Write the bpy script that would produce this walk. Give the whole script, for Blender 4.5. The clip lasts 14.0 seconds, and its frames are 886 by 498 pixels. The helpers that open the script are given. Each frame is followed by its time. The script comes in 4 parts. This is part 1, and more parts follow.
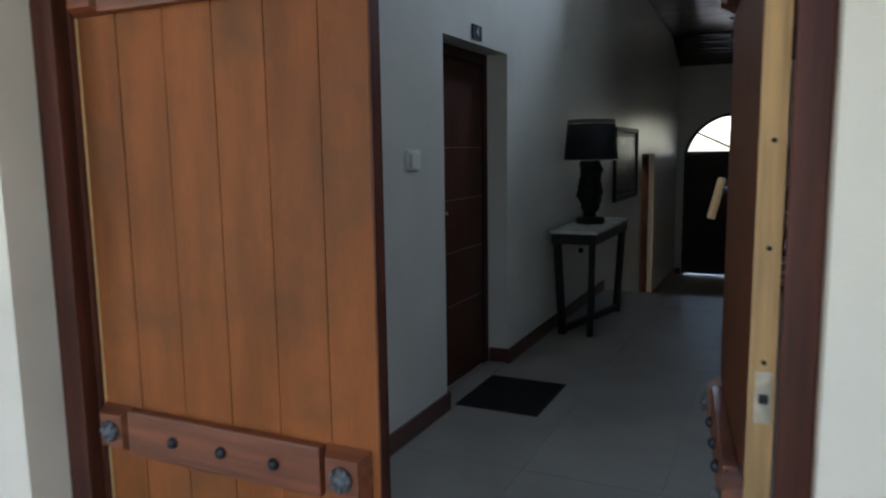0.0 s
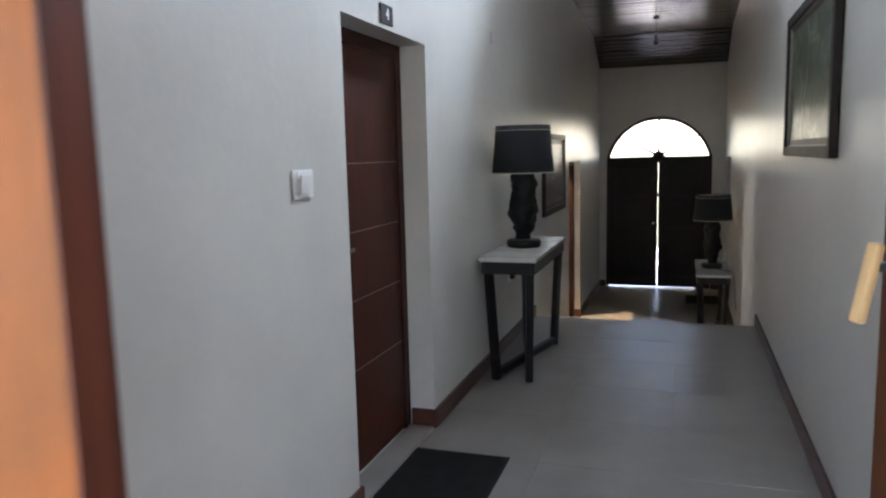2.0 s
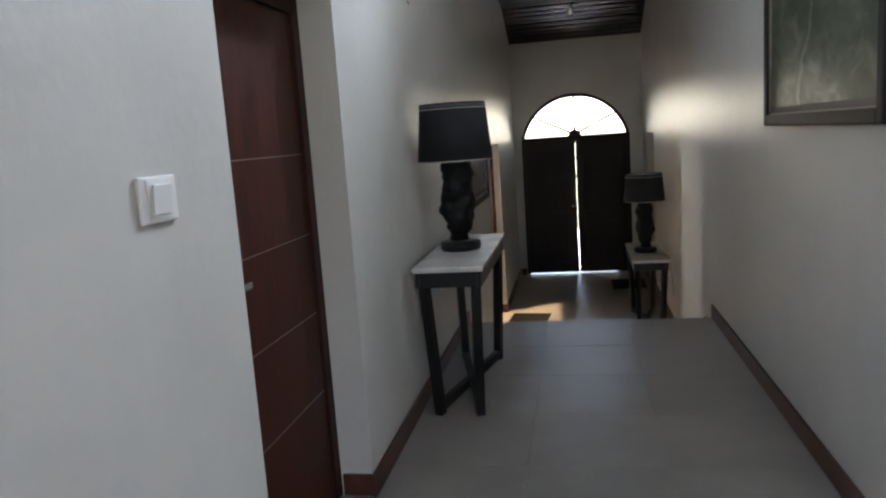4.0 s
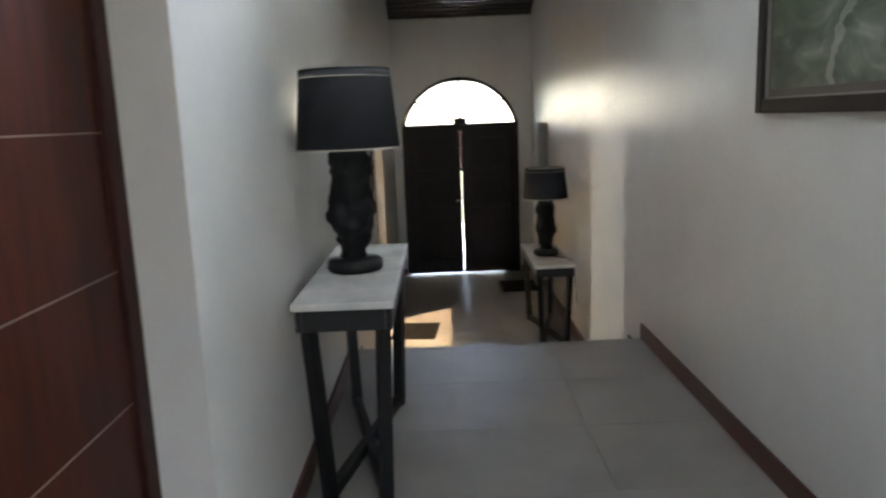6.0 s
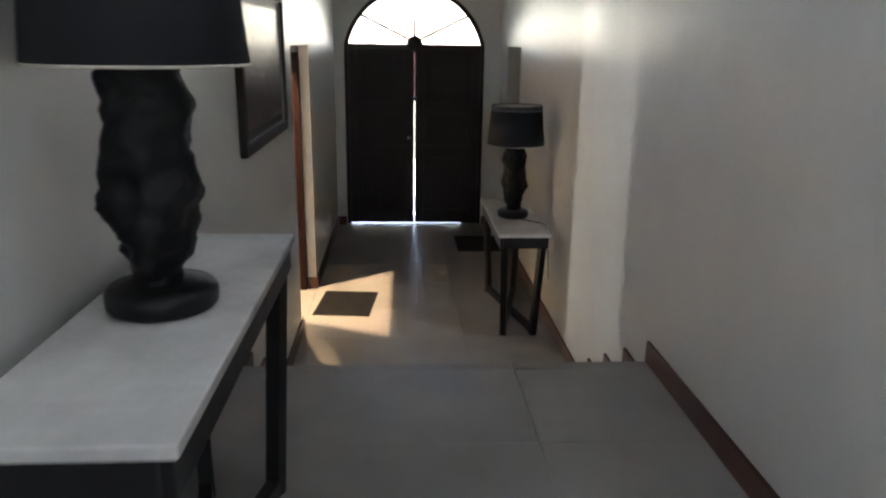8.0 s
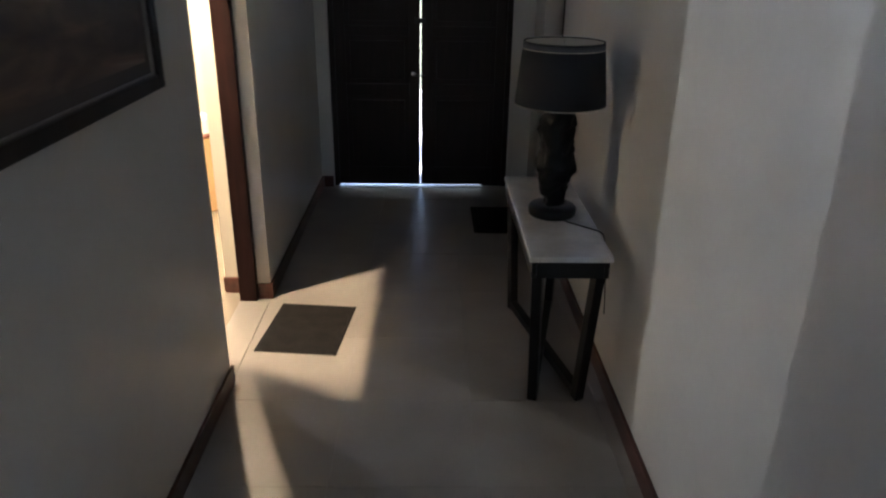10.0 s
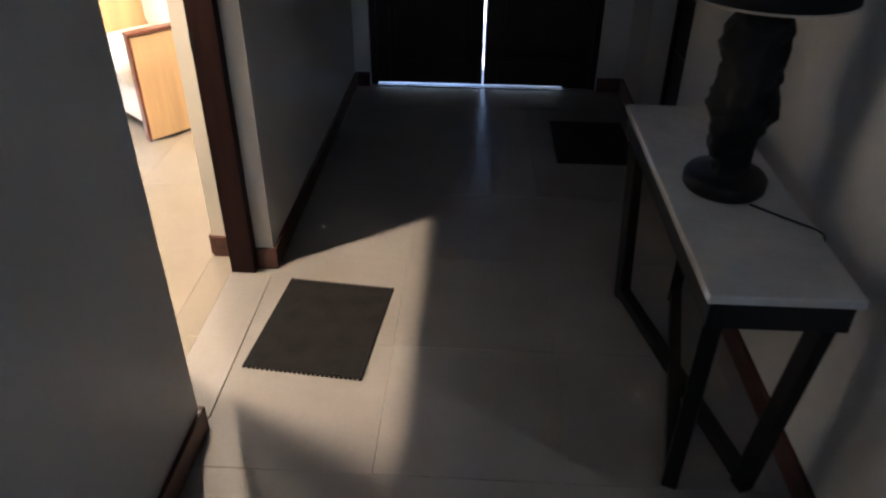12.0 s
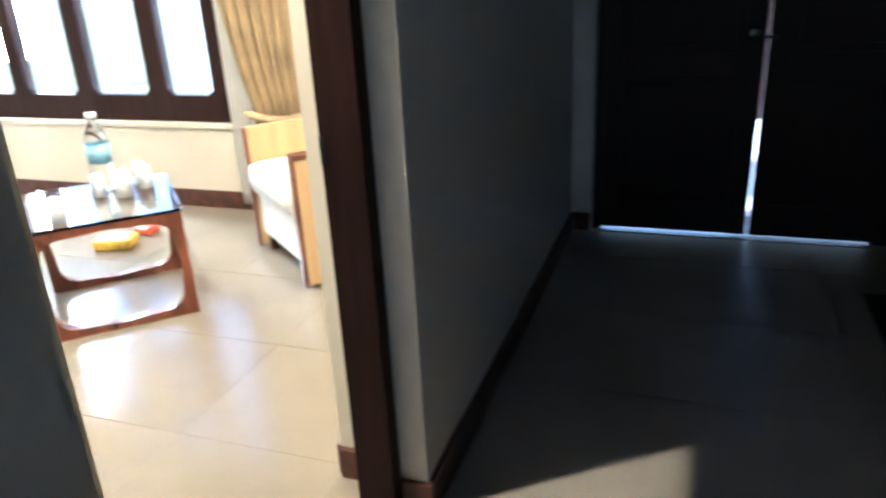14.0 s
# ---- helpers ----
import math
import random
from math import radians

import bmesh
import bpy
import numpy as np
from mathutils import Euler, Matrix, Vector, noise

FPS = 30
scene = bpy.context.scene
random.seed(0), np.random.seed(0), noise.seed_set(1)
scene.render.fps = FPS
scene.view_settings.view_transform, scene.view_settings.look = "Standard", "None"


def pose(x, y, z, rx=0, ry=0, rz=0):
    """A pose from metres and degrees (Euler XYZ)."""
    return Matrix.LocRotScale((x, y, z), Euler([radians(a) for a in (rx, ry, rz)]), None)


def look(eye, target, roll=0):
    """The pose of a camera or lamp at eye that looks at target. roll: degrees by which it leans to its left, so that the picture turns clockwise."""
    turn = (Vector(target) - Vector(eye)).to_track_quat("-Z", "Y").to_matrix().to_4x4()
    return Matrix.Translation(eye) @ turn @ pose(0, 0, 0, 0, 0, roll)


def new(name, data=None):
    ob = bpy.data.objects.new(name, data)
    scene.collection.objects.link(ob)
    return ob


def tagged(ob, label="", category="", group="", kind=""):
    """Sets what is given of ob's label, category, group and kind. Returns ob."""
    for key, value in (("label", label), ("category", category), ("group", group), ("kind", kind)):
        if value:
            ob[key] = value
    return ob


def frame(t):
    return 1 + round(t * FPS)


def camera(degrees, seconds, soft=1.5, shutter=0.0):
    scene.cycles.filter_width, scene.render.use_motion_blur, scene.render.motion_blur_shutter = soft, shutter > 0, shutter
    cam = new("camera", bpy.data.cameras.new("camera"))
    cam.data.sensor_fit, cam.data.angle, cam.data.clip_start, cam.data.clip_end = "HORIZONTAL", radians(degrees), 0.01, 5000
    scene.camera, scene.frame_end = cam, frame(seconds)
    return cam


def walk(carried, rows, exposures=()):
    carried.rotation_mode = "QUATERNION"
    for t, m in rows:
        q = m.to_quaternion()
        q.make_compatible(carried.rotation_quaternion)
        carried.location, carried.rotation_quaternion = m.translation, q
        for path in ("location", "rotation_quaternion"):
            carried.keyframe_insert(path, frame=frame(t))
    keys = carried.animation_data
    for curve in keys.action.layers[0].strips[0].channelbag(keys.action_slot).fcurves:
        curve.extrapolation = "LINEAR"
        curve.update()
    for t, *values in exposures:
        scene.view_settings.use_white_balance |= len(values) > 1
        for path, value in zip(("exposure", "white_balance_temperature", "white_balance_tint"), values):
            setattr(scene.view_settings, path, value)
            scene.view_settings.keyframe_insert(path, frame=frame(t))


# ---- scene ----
cam = camera(63.2, 14.0, soft=2.2, shutter=0.5)
PATH = [
    (0, (0.701, -0.281, 1.408), (-0.15, 1.51, 1.139), -0.8),
    (0.5, (0.534, -0.037, 1.432), (-0.245, 1.784, 1.161), -0.7),
    (1, (0.422, 0.148, 1.434), (-0.213, 2.024, 1.152), -0.2),
    (1.5, (0.335, 0.356, 1.443), (-0.187, 2.266, 1.162), -0.1),
    (2, (0.331, 0.589, 1.457), (-0.299, 2.469, 1.198), -1.4),
    (2.5, (0.26, 0.815, 1.419), (-0.294, 2.715, 1.13), -1.4),
    (3, (0.172, 0.989, 1.444), (-0.291, 2.91, 1.139), -2.4),
    (5.5, (-0.31, 2.192, 1.46), (-0.48, 4.159, 1.145), -3.2),
    (6, (-0.34, 2.458, 1.432), (-0.337, 4.426, 1.075), -2.2),
    (6.5, (-0.362, 2.763, 1.432), (-0.208, 4.719, 1.043), -2.0),
    (7, (-0.271, 3.135, 1.429), (-0.147, 5.089, 1.021), -1.2),
    (7.5, (-0.224, 3.523, 1.397), (-0.092, 5.461, 0.921), 0.3),
    (10, (0.054, 5.887, 1.313), (0.09, 7.733, 0.545), 0.8),
    (10.5, (0.112, 6.352, 1.246), (0.155, 8.175, 0.424), -0.9),
    (11, (0.047, 6.746, 1.272), (0.039, 8.499, 0.308), 0.1),
    (11.5, (-0.043, 7.083, 1.241), (-0.03, 8.76, 0.152), 0.3),
    (12, (-0.072, 7.328, 1.093), (-0.151, 9.007, 0.008), 0.6),
    (12.5, (-0.155, 7.609, 0.953), (-0.239, 9.343, -0.04), 0.5),
    (13, (-0.228, 7.874, 0.824), (-0.393, 9.641, -0.097), 0.6),
    (13.5, (-0.271, 8.146, 0.734), (-0.575, 9.972, -0.023), 0.9),
    (14, (-0.325, 8.453, 0.685), (-0.96, 10.202, -0.047), -3.0),
]
EXPOSURES = [(0.0, 2.05, 6150, 13), (0.5, 2.5, 6050, 16), (1.0, 3.35, 6200, 16), (2.0, 3.93, 6600, 21), (3.0, 3.8, 6700, 22), (5.5, 4.15, 6750, 19), (6.5, 4.52, 6750, 19), (7.5, 4.4, 6650, 20), (10.0, 3.5, 6050, 21), (11.0, 3.25, 5850, 20), (12.0, 3.1, 5500, 22), (13.0, 3.25, 5100, 15), (14.0, 3.1, 5000, 11)]
walk(cam, [(t, look(eye, target, roll)) for t, eye, target, roll in PATH], EXPOSURES)
ROOM_W = 74.0
SKY_W = 24.0
WIN_W = 3.0
PANE_W = 34.0
ROOM_B = 30.0

# ---- world, sun, exposure ----
world = bpy.data.worlds.new("world")
scene.world = world
world.use_nodes = True
wn = world.node_tree.nodes
sky = wn.new("ShaderNodeTexSky")
sky.sky_type = "NISHITA"
sky.sun_disc = False
sky.sun_elevation = radians(48)
sky.sun_rotation = radians(75)
world.node_tree.links.new(sky.outputs["Color"], wn["Background"].inputs["Color"])
wn["Background"].inputs["Strength"].default_value = 0.15

sun_data = bpy.data.lights.new("sun", "SUN")
sun_data.energy, sun_data.angle, sun_data.color = 4.0, radians(0.5), (1.0, 0.96, 0.90)
sun = new("sun", sun_data)
sun.matrix_world = look((9, -2, 12), (0, 0.4, 0))

# sky light from an assumed skylight out of view, and through the sitting room window
def window_light(name, size, height, watts, color, at, spread=180):
    d = bpy.data.lights.new(name, "AREA")
    d.shape, d.size, d.size_y, d.energy, d.color = "RECTANGLE", size, height, watts, color
    d.spread = radians(spread)
    new(name, d).matrix_world = at


# lamp below the closed roof slab, in place of sky through the assumed skylight
window_light("skylight_light", 0.7, 0.5, SKY_W, (0.66, 0.83, 1.0), look((0.5, 6.60, 4.16), (-0.6, 3.5, 1.1)))
window_light("room_pane_light", 0.16, 1.1, PANE_W, (0.96, 1.0, 0.92), look((-4.76, 12.30, 0.75), (-3.2, 10.9, 0.35)))
window_light("room_window_light", 1.95, 1.5, WIN_W, (0.86, 0.94, 1.0), look((-3.97, 12.30, 0.70), (-3.97, 11.0, 0.62)), 84)

# ---- materials ----
def material(name, color, rough=0.6, metal=0.0, vary=0.12, scale=6.0, fine=90.0, bump=0.15, coat=0.0, stretch=(1, 1, 1), tint=None, spec=0.5, rough_vary=0.08, bump_dist=0.002, per_object=0.0, waves=0.0, blotch=0.0):
    """A painted, stained or natural surface: broad blotches, fine grain and a little relief."""
    m = bpy.data.materials.new(name)
    m.use_nodes = True
    nt = m.node_tree
    n, l = nt.nodes, nt.links
    b = n["Principled BSDF"]
    geo = n.new("ShaderNodeNewGeometry")
    mp = n.new("ShaderNodeMapping")
    mp.inputs["Scale"].default_value = stretch
    l.new(geo.outputs["Position"], mp.inputs["Vector"])
    big = n.new("ShaderNodeTexNoise")
    big.inputs["Scale"].default_value, big.inputs["Detail"].default_value = scale, 5
    small = n.new("ShaderNodeTexNoise")
    small.inputs["Scale"].default_value, small.inputs["Detail"].default_value = fine, 3
    for t in (big, small):
        l.new(mp.outputs["Vector"], t.inputs["Vector"])
    ramp = n.new("ShaderNodeMixRGB")
    dark = tint or tuple(c * (1 - vary) ** 2 for c in color)
    ramp.inputs["Color1"].default_value = (*dark, 1)
    ramp.inputs["Color2"].default_value = (*[min(1, c * (1 + vary * 0.5)) for c in color], 1)
    stp = n.new("ShaderNodeMapRange")
    stp.inputs["From Min"].default_value, stp.inputs["From Max"].default_value = 0.3, 0.65
    l.new(big.outputs["Fac"], stp.inputs["Value"])
    l.new(stp.outputs["Result"], ramp.inputs["Fac"])
    fin = n.new("ShaderNodeMixRGB")
    fin.blend_type = "MULTIPLY"
    fin.inputs["Fac"].default_value = vary
    l.new(ramp.outputs["Color"], fin.inputs["Color1"])
    l.new(small.outputs["Fac"], fin.inputs["Color2"])
    out = fin.outputs["Color"]
    if blotch:
        # hand-sized grey-brown smudges in the varnish
        bn = n.new("ShaderNodeTexNoise")
        bn.inputs["Scale"].default_value, bn.inputs["Detail"].default_value = 4.2, 4
        l.new(geo.outputs["Position"], bn.inputs["Vector"])
        bs = n.new("ShaderNodeMapRange")
        bs.inputs["From Min"].default_value, bs.inputs["From Max"].default_value = 0.50, 0.74
        bs.inputs["To Max"].default_value = blotch
        l.new(bn.outputs["Fac"], bs.inputs["Value"])
        sm = n.new("ShaderNodeMixRGB")
        sm.inputs["Color2"].default_value = (0.105, 0.050, 0.021, 1)
        l.new(bs.outputs["Result"], sm.inputs["Fac"])
        l.new(out, sm.inputs["Color1"])
        out = sm.outputs["Color"]
    if per_object:
        oi = n.new("ShaderNodeObjectInfo")
        mr = n.new("ShaderNodeMapRange")
        mr.inputs["To Min"].default_value, mr.inputs["To Max"].default_value = 1 - per_object, 1 + per_object
        l.new(oi.outputs["Random"], mr.inputs["Value"])
        hv = n.new("ShaderNodeHueSaturation")
        l.new(mr.outputs["Result"], hv.inputs["Value"])
        l.new(out, hv.inputs["Color"])
        out = hv.outputs["Color"]
    l.new(out, b.inputs["Base Color"])
    rr = n.new("ShaderNodeMapRange")
    rr.inputs["To Min"].default_value, rr.inputs["To Max"].default_value = max(0.03, rough - rough_vary), min(1, rough + rough_vary)
    l.new(big.outputs["Fac"], rr.inputs["Value"])
    l.new(rr.outputs["Result"], b.inputs["Roughness"])
    b.inputs["Metallic"].default_value = metal
    b.inputs["Specular IOR Level"].default_value = spec
    b.inputs["Coat Weight"].default_value = coat
    b.inputs["Coat Roughness"].default_value = 0.18
    if waves:
        # broad, mostly upright trowel marks
        wm = n.new("ShaderNodeMapping")
        wm.inputs["Scale"].default_value = (2.6, 2.6, 0.7)
        l.new(geo.outputs["Position"], wm.inputs["Vector"])
        wt = n.new("ShaderNodeTexNoise")
        wt.inputs["Scale"].default_value, wt.inputs["Detail"].default_value = 1.0, 2
        l.new(wm.outputs["Vector"], wt.inputs["Vector"])
        wb = n.new("ShaderNodeBump")
        wb.inputs["Strength"].default_value, wb.inputs["Distance"].default_value = 1.0, waves
        l.new(wt.outputs["Fac"], wb.inputs["Height"])
    if bump:
        bp = n.new("ShaderNodeBump")
        bp.inputs["Strength"].default_value, bp.inputs["Distance"].default_value = bump, bump_dist
        l.new(small.outputs["Fac"], bp.inputs["Height"])
        if waves:
            l.new(wb.outputs["Normal"], bp.inputs["Normal"])
        l.new(bp.outputs["Normal"], b.inputs["Normal"])
    return m


def glowing(name, color, strength):
    m = bpy.data.materials.new(name)
    m.use_nodes = True
    b = m.node_tree.nodes["Principled BSDF"]
    b.inputs["Base Color"].default_value = (*color, 1)
    b.inputs["Emission Color"].default_value = (*color, 1)
    b.inputs["Emission Strength"].default_value = strength
    return m


def glassy(name, color=(1, 1, 1), rough=0.0):
    m = bpy.data.materials.new(name)
    m.use_nodes = True
    b = m.node_tree.nodes["Principled BSDF"]
    b.inputs["Base Color"].default_value = (*color, 1)
    b.inputs["Transmission Weight"].default_value = 1.0
    b.inputs["Roughness"].default_value = rough
    b.inputs["IOR"].default_value = 1.45
    return m


def canvas(name, stops, scale, seed, stretch=(1, 1, 1), path=None):
    """A painted landscape: layered noise through a colour ramp."""
    m = bpy.data.materials.new(name)
    m.use_nodes = True
    n, l = m.node_tree.nodes, m.node_tree.links
    b = n["Principled BSDF"]
    tc = n.new("ShaderNodeTexCoord")
    mp = n.new("ShaderNodeMapping")
    mp.inputs["Location"].default_value = (seed, seed * 0.7, seed * 1.3)
    mp.inputs["Scale"].default_value = stretch
    l.new(tc.outputs["Object"], mp.inputs["Vector"])
    t = n.new("ShaderNodeTexNoise")
    t.inputs["Scale"].default_value, t.inputs["Detail"].default_value, t.inputs["Distortion"].default_value = scale, 9, 0.8
    l.new(mp.outputs["Vector"], t.inputs["Vector"])
    r = n.new("ShaderNodeValToRGB")
    r.color_ramp.elements[0].position, r.color_ramp.elements[0].color = stops[0][0], (*stops[0][1], 1)
    r.color_ramp.elements[1].position, r.color_ramp.elements[1].color = stops[-1][0], (*stops[-1][1], 1)
    for pos, c in stops[1:-1]:
        r.color_ramp.elements.new(pos).color = (*c, 1)
    l.new(t.outputs["Fac"], r.inputs["Fac"])
    col = r.outputs["Color"]
    if path:
        sep = n.new("ShaderNodeSeparateXYZ")
        l.new(tc.outputs["Object"], sep.inputs["Vector"])
        def calc(op, a, c, third=None):
            q = n.new("ShaderNodeMath")
            q.operation = op
            for i, v in enumerate((a, c, third)):
                if v is None:
                    continue
                if isinstance(v, (int, float)):
                    q.inputs[i].default_value = v
                else:
                    l.new(v, q.inputs[i])
            return q.outputs[0]
        wave = calc("MULTIPLY", calc("SINE", calc("MULTIPLY_ADD", sep.outputs["Z"], 9.0, 0.6), 0.0), 0.10)
        drift = calc("MULTIPLY_ADD", t.outputs["Fac"], 0.22, -0.11)
        gap = calc("ABSOLUTE", calc("SUBTRACT", calc("ADD", sep.outputs["Y"], calc("ADD", wave, drift)), 0.12), 0.0)
        half = calc("MULTIPLY_ADD", sep.outputs["Z"], -0.03, 0.018)
        mask = calc("LESS_THAN", gap, half)
        mx = n.new("ShaderNodeMixRGB")
        l.new(calc("MULTIPLY", mask, 0.55), mx.inputs["Fac"])
        l.new(col, mx.inputs["Color1"])
        mx.inputs["Color2"].default_value = (*path, 1)
        col = mx.outputs["Color"]
    l.new(col, b.inputs["Base Color"])
    b.inputs["Roughness"].default_value = 0.35
    return m


PLASTER = material("cream_plaster", (0.63, 0.61, 0.565), 0.36, vary=0.05, scale=1.6, fine=26, bump=0.28, bump_dist=0.004, rough_vary=0.08, waves=0.007)
PLASTER_OUT = material("white_outdoor_plaster", (0.80, 0.74, 0.62), 0.8, vary=0.07, scale=2.2, fine=220, bump=0.35)
ROOM_PAINT = material("warm_room_paint", (0.66, 0.62, 0.53), 0.55, vary=0.05, scale=1.6, fine=160, bump=0.2)
TILE = material("pale_stone_tile", (0.285, 0.262, 0.235), 0.36, vary=0.10, scale=2.4, fine=70, bump=0.10, per_object=0.03, rough_vary=0.1, spec=0.35)
ROOM_TILE = material("beige_room_tile", (0.275, 0.24, 0.19), 0.17, vary=0.07, scale=2.0, fine=60, bump=0.03, per_object=0.03, rough_vary=0.05)
ROOM_GROUT = material("beige_grout", (0.24, 0.205, 0.16), 0.8, vary=0.12, scale=14)
GROUT = material("grey_grout", (0.25, 0.24, 0.22), 0.85, vary=0.15, scale=14)
SKIRT = material("red_brown_stained_wood", (0.098, 0.029, 0.018), 0.38, vary=0.30, scale=3, fine=60, stretch=(6, 1, 6), bump=0.2, coat=0.15)
MAHOGANY = material("mahogany_veneer", (0.070, 0.0145, 0.0062), 0.45, vary=0.35, scale=2.4, fine=40, stretch=(14, 14, 1.2), bump=0.12, spec=0.2)
FRAME_WOOD = material("dark_brown_frame_wood", (0.098, 0.026, 0.014), 0.5, vary=0.28, scale=3, fine=70, stretch=(12, 12, 1), bump=0.2, spec=0.3)
FRAME_RED = material("dark_red_brown_frame_wood", (0.052, 0.0145, 0.0095), 0.55, vary=0.28, scale=3, fine=70, stretch=(12, 12, 1), bump=0.2, spec=0.2)
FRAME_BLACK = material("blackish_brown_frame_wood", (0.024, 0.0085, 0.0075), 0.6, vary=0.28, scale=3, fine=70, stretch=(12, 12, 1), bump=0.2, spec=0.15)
PLANK = material("orange_varnished_plank", (0.315, 0.098, 0.026), 0.5, blotch=0.75, vary=0.24, scale=1.3, fine=30, stretch=(5.5, 5.5, 1.0), bump=0.35, spec=0.2, per_object=0.07, tint=(0.17, 0.053, 0.0125))
# for the open leaf: darker and redder than the closed leaf's planks
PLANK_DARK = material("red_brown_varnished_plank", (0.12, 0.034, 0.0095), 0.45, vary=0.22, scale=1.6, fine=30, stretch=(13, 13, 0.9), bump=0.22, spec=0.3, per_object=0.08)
PLANK_RAIL = material("reddish_varnished_rail", (0.235, 0.070, 0.030), 0.42, vary=0.3, scale=2.0, fine=40, stretch=(1, 20, 20), bump=0.25, coat=0.1)
RAW_WOOD = material("raw_pine_edge", (0.70, 0.43, 0.18), 0.6, vary=0.22, scale=3, fine=50, stretch=(20, 20, 1), bump=0.25)
IRON = material("dark_iron", (0.05, 0.055, 0.06), 0.45, metal=0.7, vary=0.3, scale=40, fine=200, bump=0.5)
GREY_IRON = material("weathered_grey_iron", (0.16, 0.17, 0.18), 0.55, metal=0.5, vary=0.35, scale=60, fine=200, bump=0.5)
STEEL = material("brushed_steel", (0.62, 0.62, 0.60), 0.25, metal=1.0, vary=0.05, bump=0)
PLATE = material("lock_plate_brass", (0.70, 0.64, 0.50), 0.4, metal=0.4, vary=0.2, scale=30)
DOOR_DARK = material("dark_arch_door_wood", (0.024, 0.015, 0.013), 0.5, vary=0.18, scale=3, fine=60, stretch=(14, 14, 1), bump=0.3, spec=0.25)
CEIL = material("dark_varnished_ceiling_board", (0.036, 0.023, 0.022), 0.11, vary=0.3, scale=3, fine=50, stretch=(1.5, 14, 14), bump=0.25, coat=0.9)
BLACKWOOD = material("black_lacquered_wood", (0.011, 0.0105, 0.011), 0.45, vary=0.25, scale=6, fine=120, bump=0.15, spec=0.3)
MARBLE = material("white_marble", (0.66, 0.64, 0.60), 0.22, vary=0.10, scale=5, fine=40, bump=0.0)
SHADE = material("black_fabric_shade", (0.014, 0.016, 0.021), 0.8, vary=0.2, scale=8, fine=420, bump=0.5)
SHADE_BAND = material("grey_shade_band", (0.075, 0.08, 0.09), 0.7, vary=0.15, scale=8, fine=420, bump=0.4)
SHADE_IN = material("pale_shade_lining", (0.55, 0.50, 0.42), 0.8, vary=0.06)
CARVED = material("black_carved_stone", (0.009, 0.009, 0.010), 0.55, vary=0.4, scale=20, fine=140, bump=0.6, bump_dist=0.004, spec=0.25)
RUBBER = material("black_ribbed_rubber", (0.019, 0.0175, 0.016), 0.8, vary=0.25, scale=12, fine=260, bump=0.5, spec=0.2)
PLASTIC = material("white_switch_plastic", (0.84, 0.83, 0.80), 0.35, vary=0.04, bump=0)
INLAY = material("dull_metal_inlay", (0.34, 0.27, 0.23), 0.4, metal=0.8, vary=0.1, bump=0)
BLACKP = material("black_sign_plate", (0.012, 0.012, 0.013), 0.75, spec=0.15, vary=0.1, bump=0)
WHITEP = material("white_lettering", (0.8, 0.8, 0.8), 0.5, vary=0.02, bump=0)
PIC_LINER = material("silvered_inner_liner", (0.24, 0.22, 0.20), 0.4, metal=0.6, vary=0.1, bump=0)
PIC_FRAME = material("dark_picture_frame", (0.020, 0.014, 0.012), 0.5, vary=0.25, scale=9, fine=90, bump=0.2, spec=0.25)
PIC_MAT = material("brown_picture_mount", (0.085, 0.068, 0.058), 0.5, vary=0.06)
PAVING = material("pale_bounce_paving", (0.66, 0.64, 0.60), 0.7, vary=0.1, scale=2, fine=80, bump=0.3)
CONCRETE = material("porch_concrete", (0.34, 0.33, 0.30), 0.8, vary=0.15, scale=2, fine=80, bump=0.4)
EARTH = material("garden_ground", (0.12, 0.13, 0.06), 0.95, vary=0.4, scale=1.2, fine=30, bump=0.6)
CURTAIN = material("gold_curtain_cloth", (0.60, 0.45, 0.26), 0.7, vary=0.2, scale=5, fine=200, bump=0.3)
SHEER = material("white_sheer_cloth", (0.8, 0.8, 0.78), 0.8, vary=0.05, fine=300)
CUSHION = material("white_upholstery", (0.74, 0.71, 0.66), 0.8, vary=0.07, scale=6, fine=240, bump=0.4)
HONEY = material("honey_wood_panel", (0.60, 0.40, 0.20), 0.4, vary=0.08, scale=2, fine=40, stretch=(10, 10, 1), bump=0.1)
REDWOOD = material("red_brown_table_wood", (0.20, 0.06, 0.03), 0.3, vary=0.3, scale=3, fine=50, stretch=(8, 8, 2), bump=0.1, coat=0.3)
PAPER = material("glossy_paper", (0.72, 0.74, 0.76), 0.35, vary=0.08, scale=9)
YELLOW = material("yellow_print", (0.75, 0.50, 0.05), 0.4, vary=0.15, scale=20)
RED = material("red_print", (0.65, 0.10, 0.05), 0.4, vary=0.15, scale=20)
BLUE = material("blue_label", (0.28, 0.54, 0.72), 0.4, vary=0.1, scale=20)
GLASS = glassy("clear_glass")
GLASSWARE = glassy("clear_glassware", (0.95, 0.98, 1.0))
GLASSWARE.node_tree.nodes["Principled BSDF"].inputs["Transmission Weight"].default_value = 0.5
BOTTLE = glassy("bottle_plastic", (0.92, 0.97, 1.0), 0.05)
LAMP_GLOW = glowing("warm_downlight_lens", (1.0, 0.72, 0.38), 12)
BULB = glowing("unlit_bulb_glass", (0.8, 0.8, 0.8), 0.0)
PAINT_GREEN = canvas("green_landscape_painting", [(0.32, (0.025, 0.035, 0.02)), (0.46, (0.055, 0.07, 0.042)), (0.56, (0.11, 0.125, 0.085)), (0.70, (0.24, 0.25, 0.20))], 4.2, 3.1, (1, 1.0, 1.8), (0.30, 0.30, 0.25))
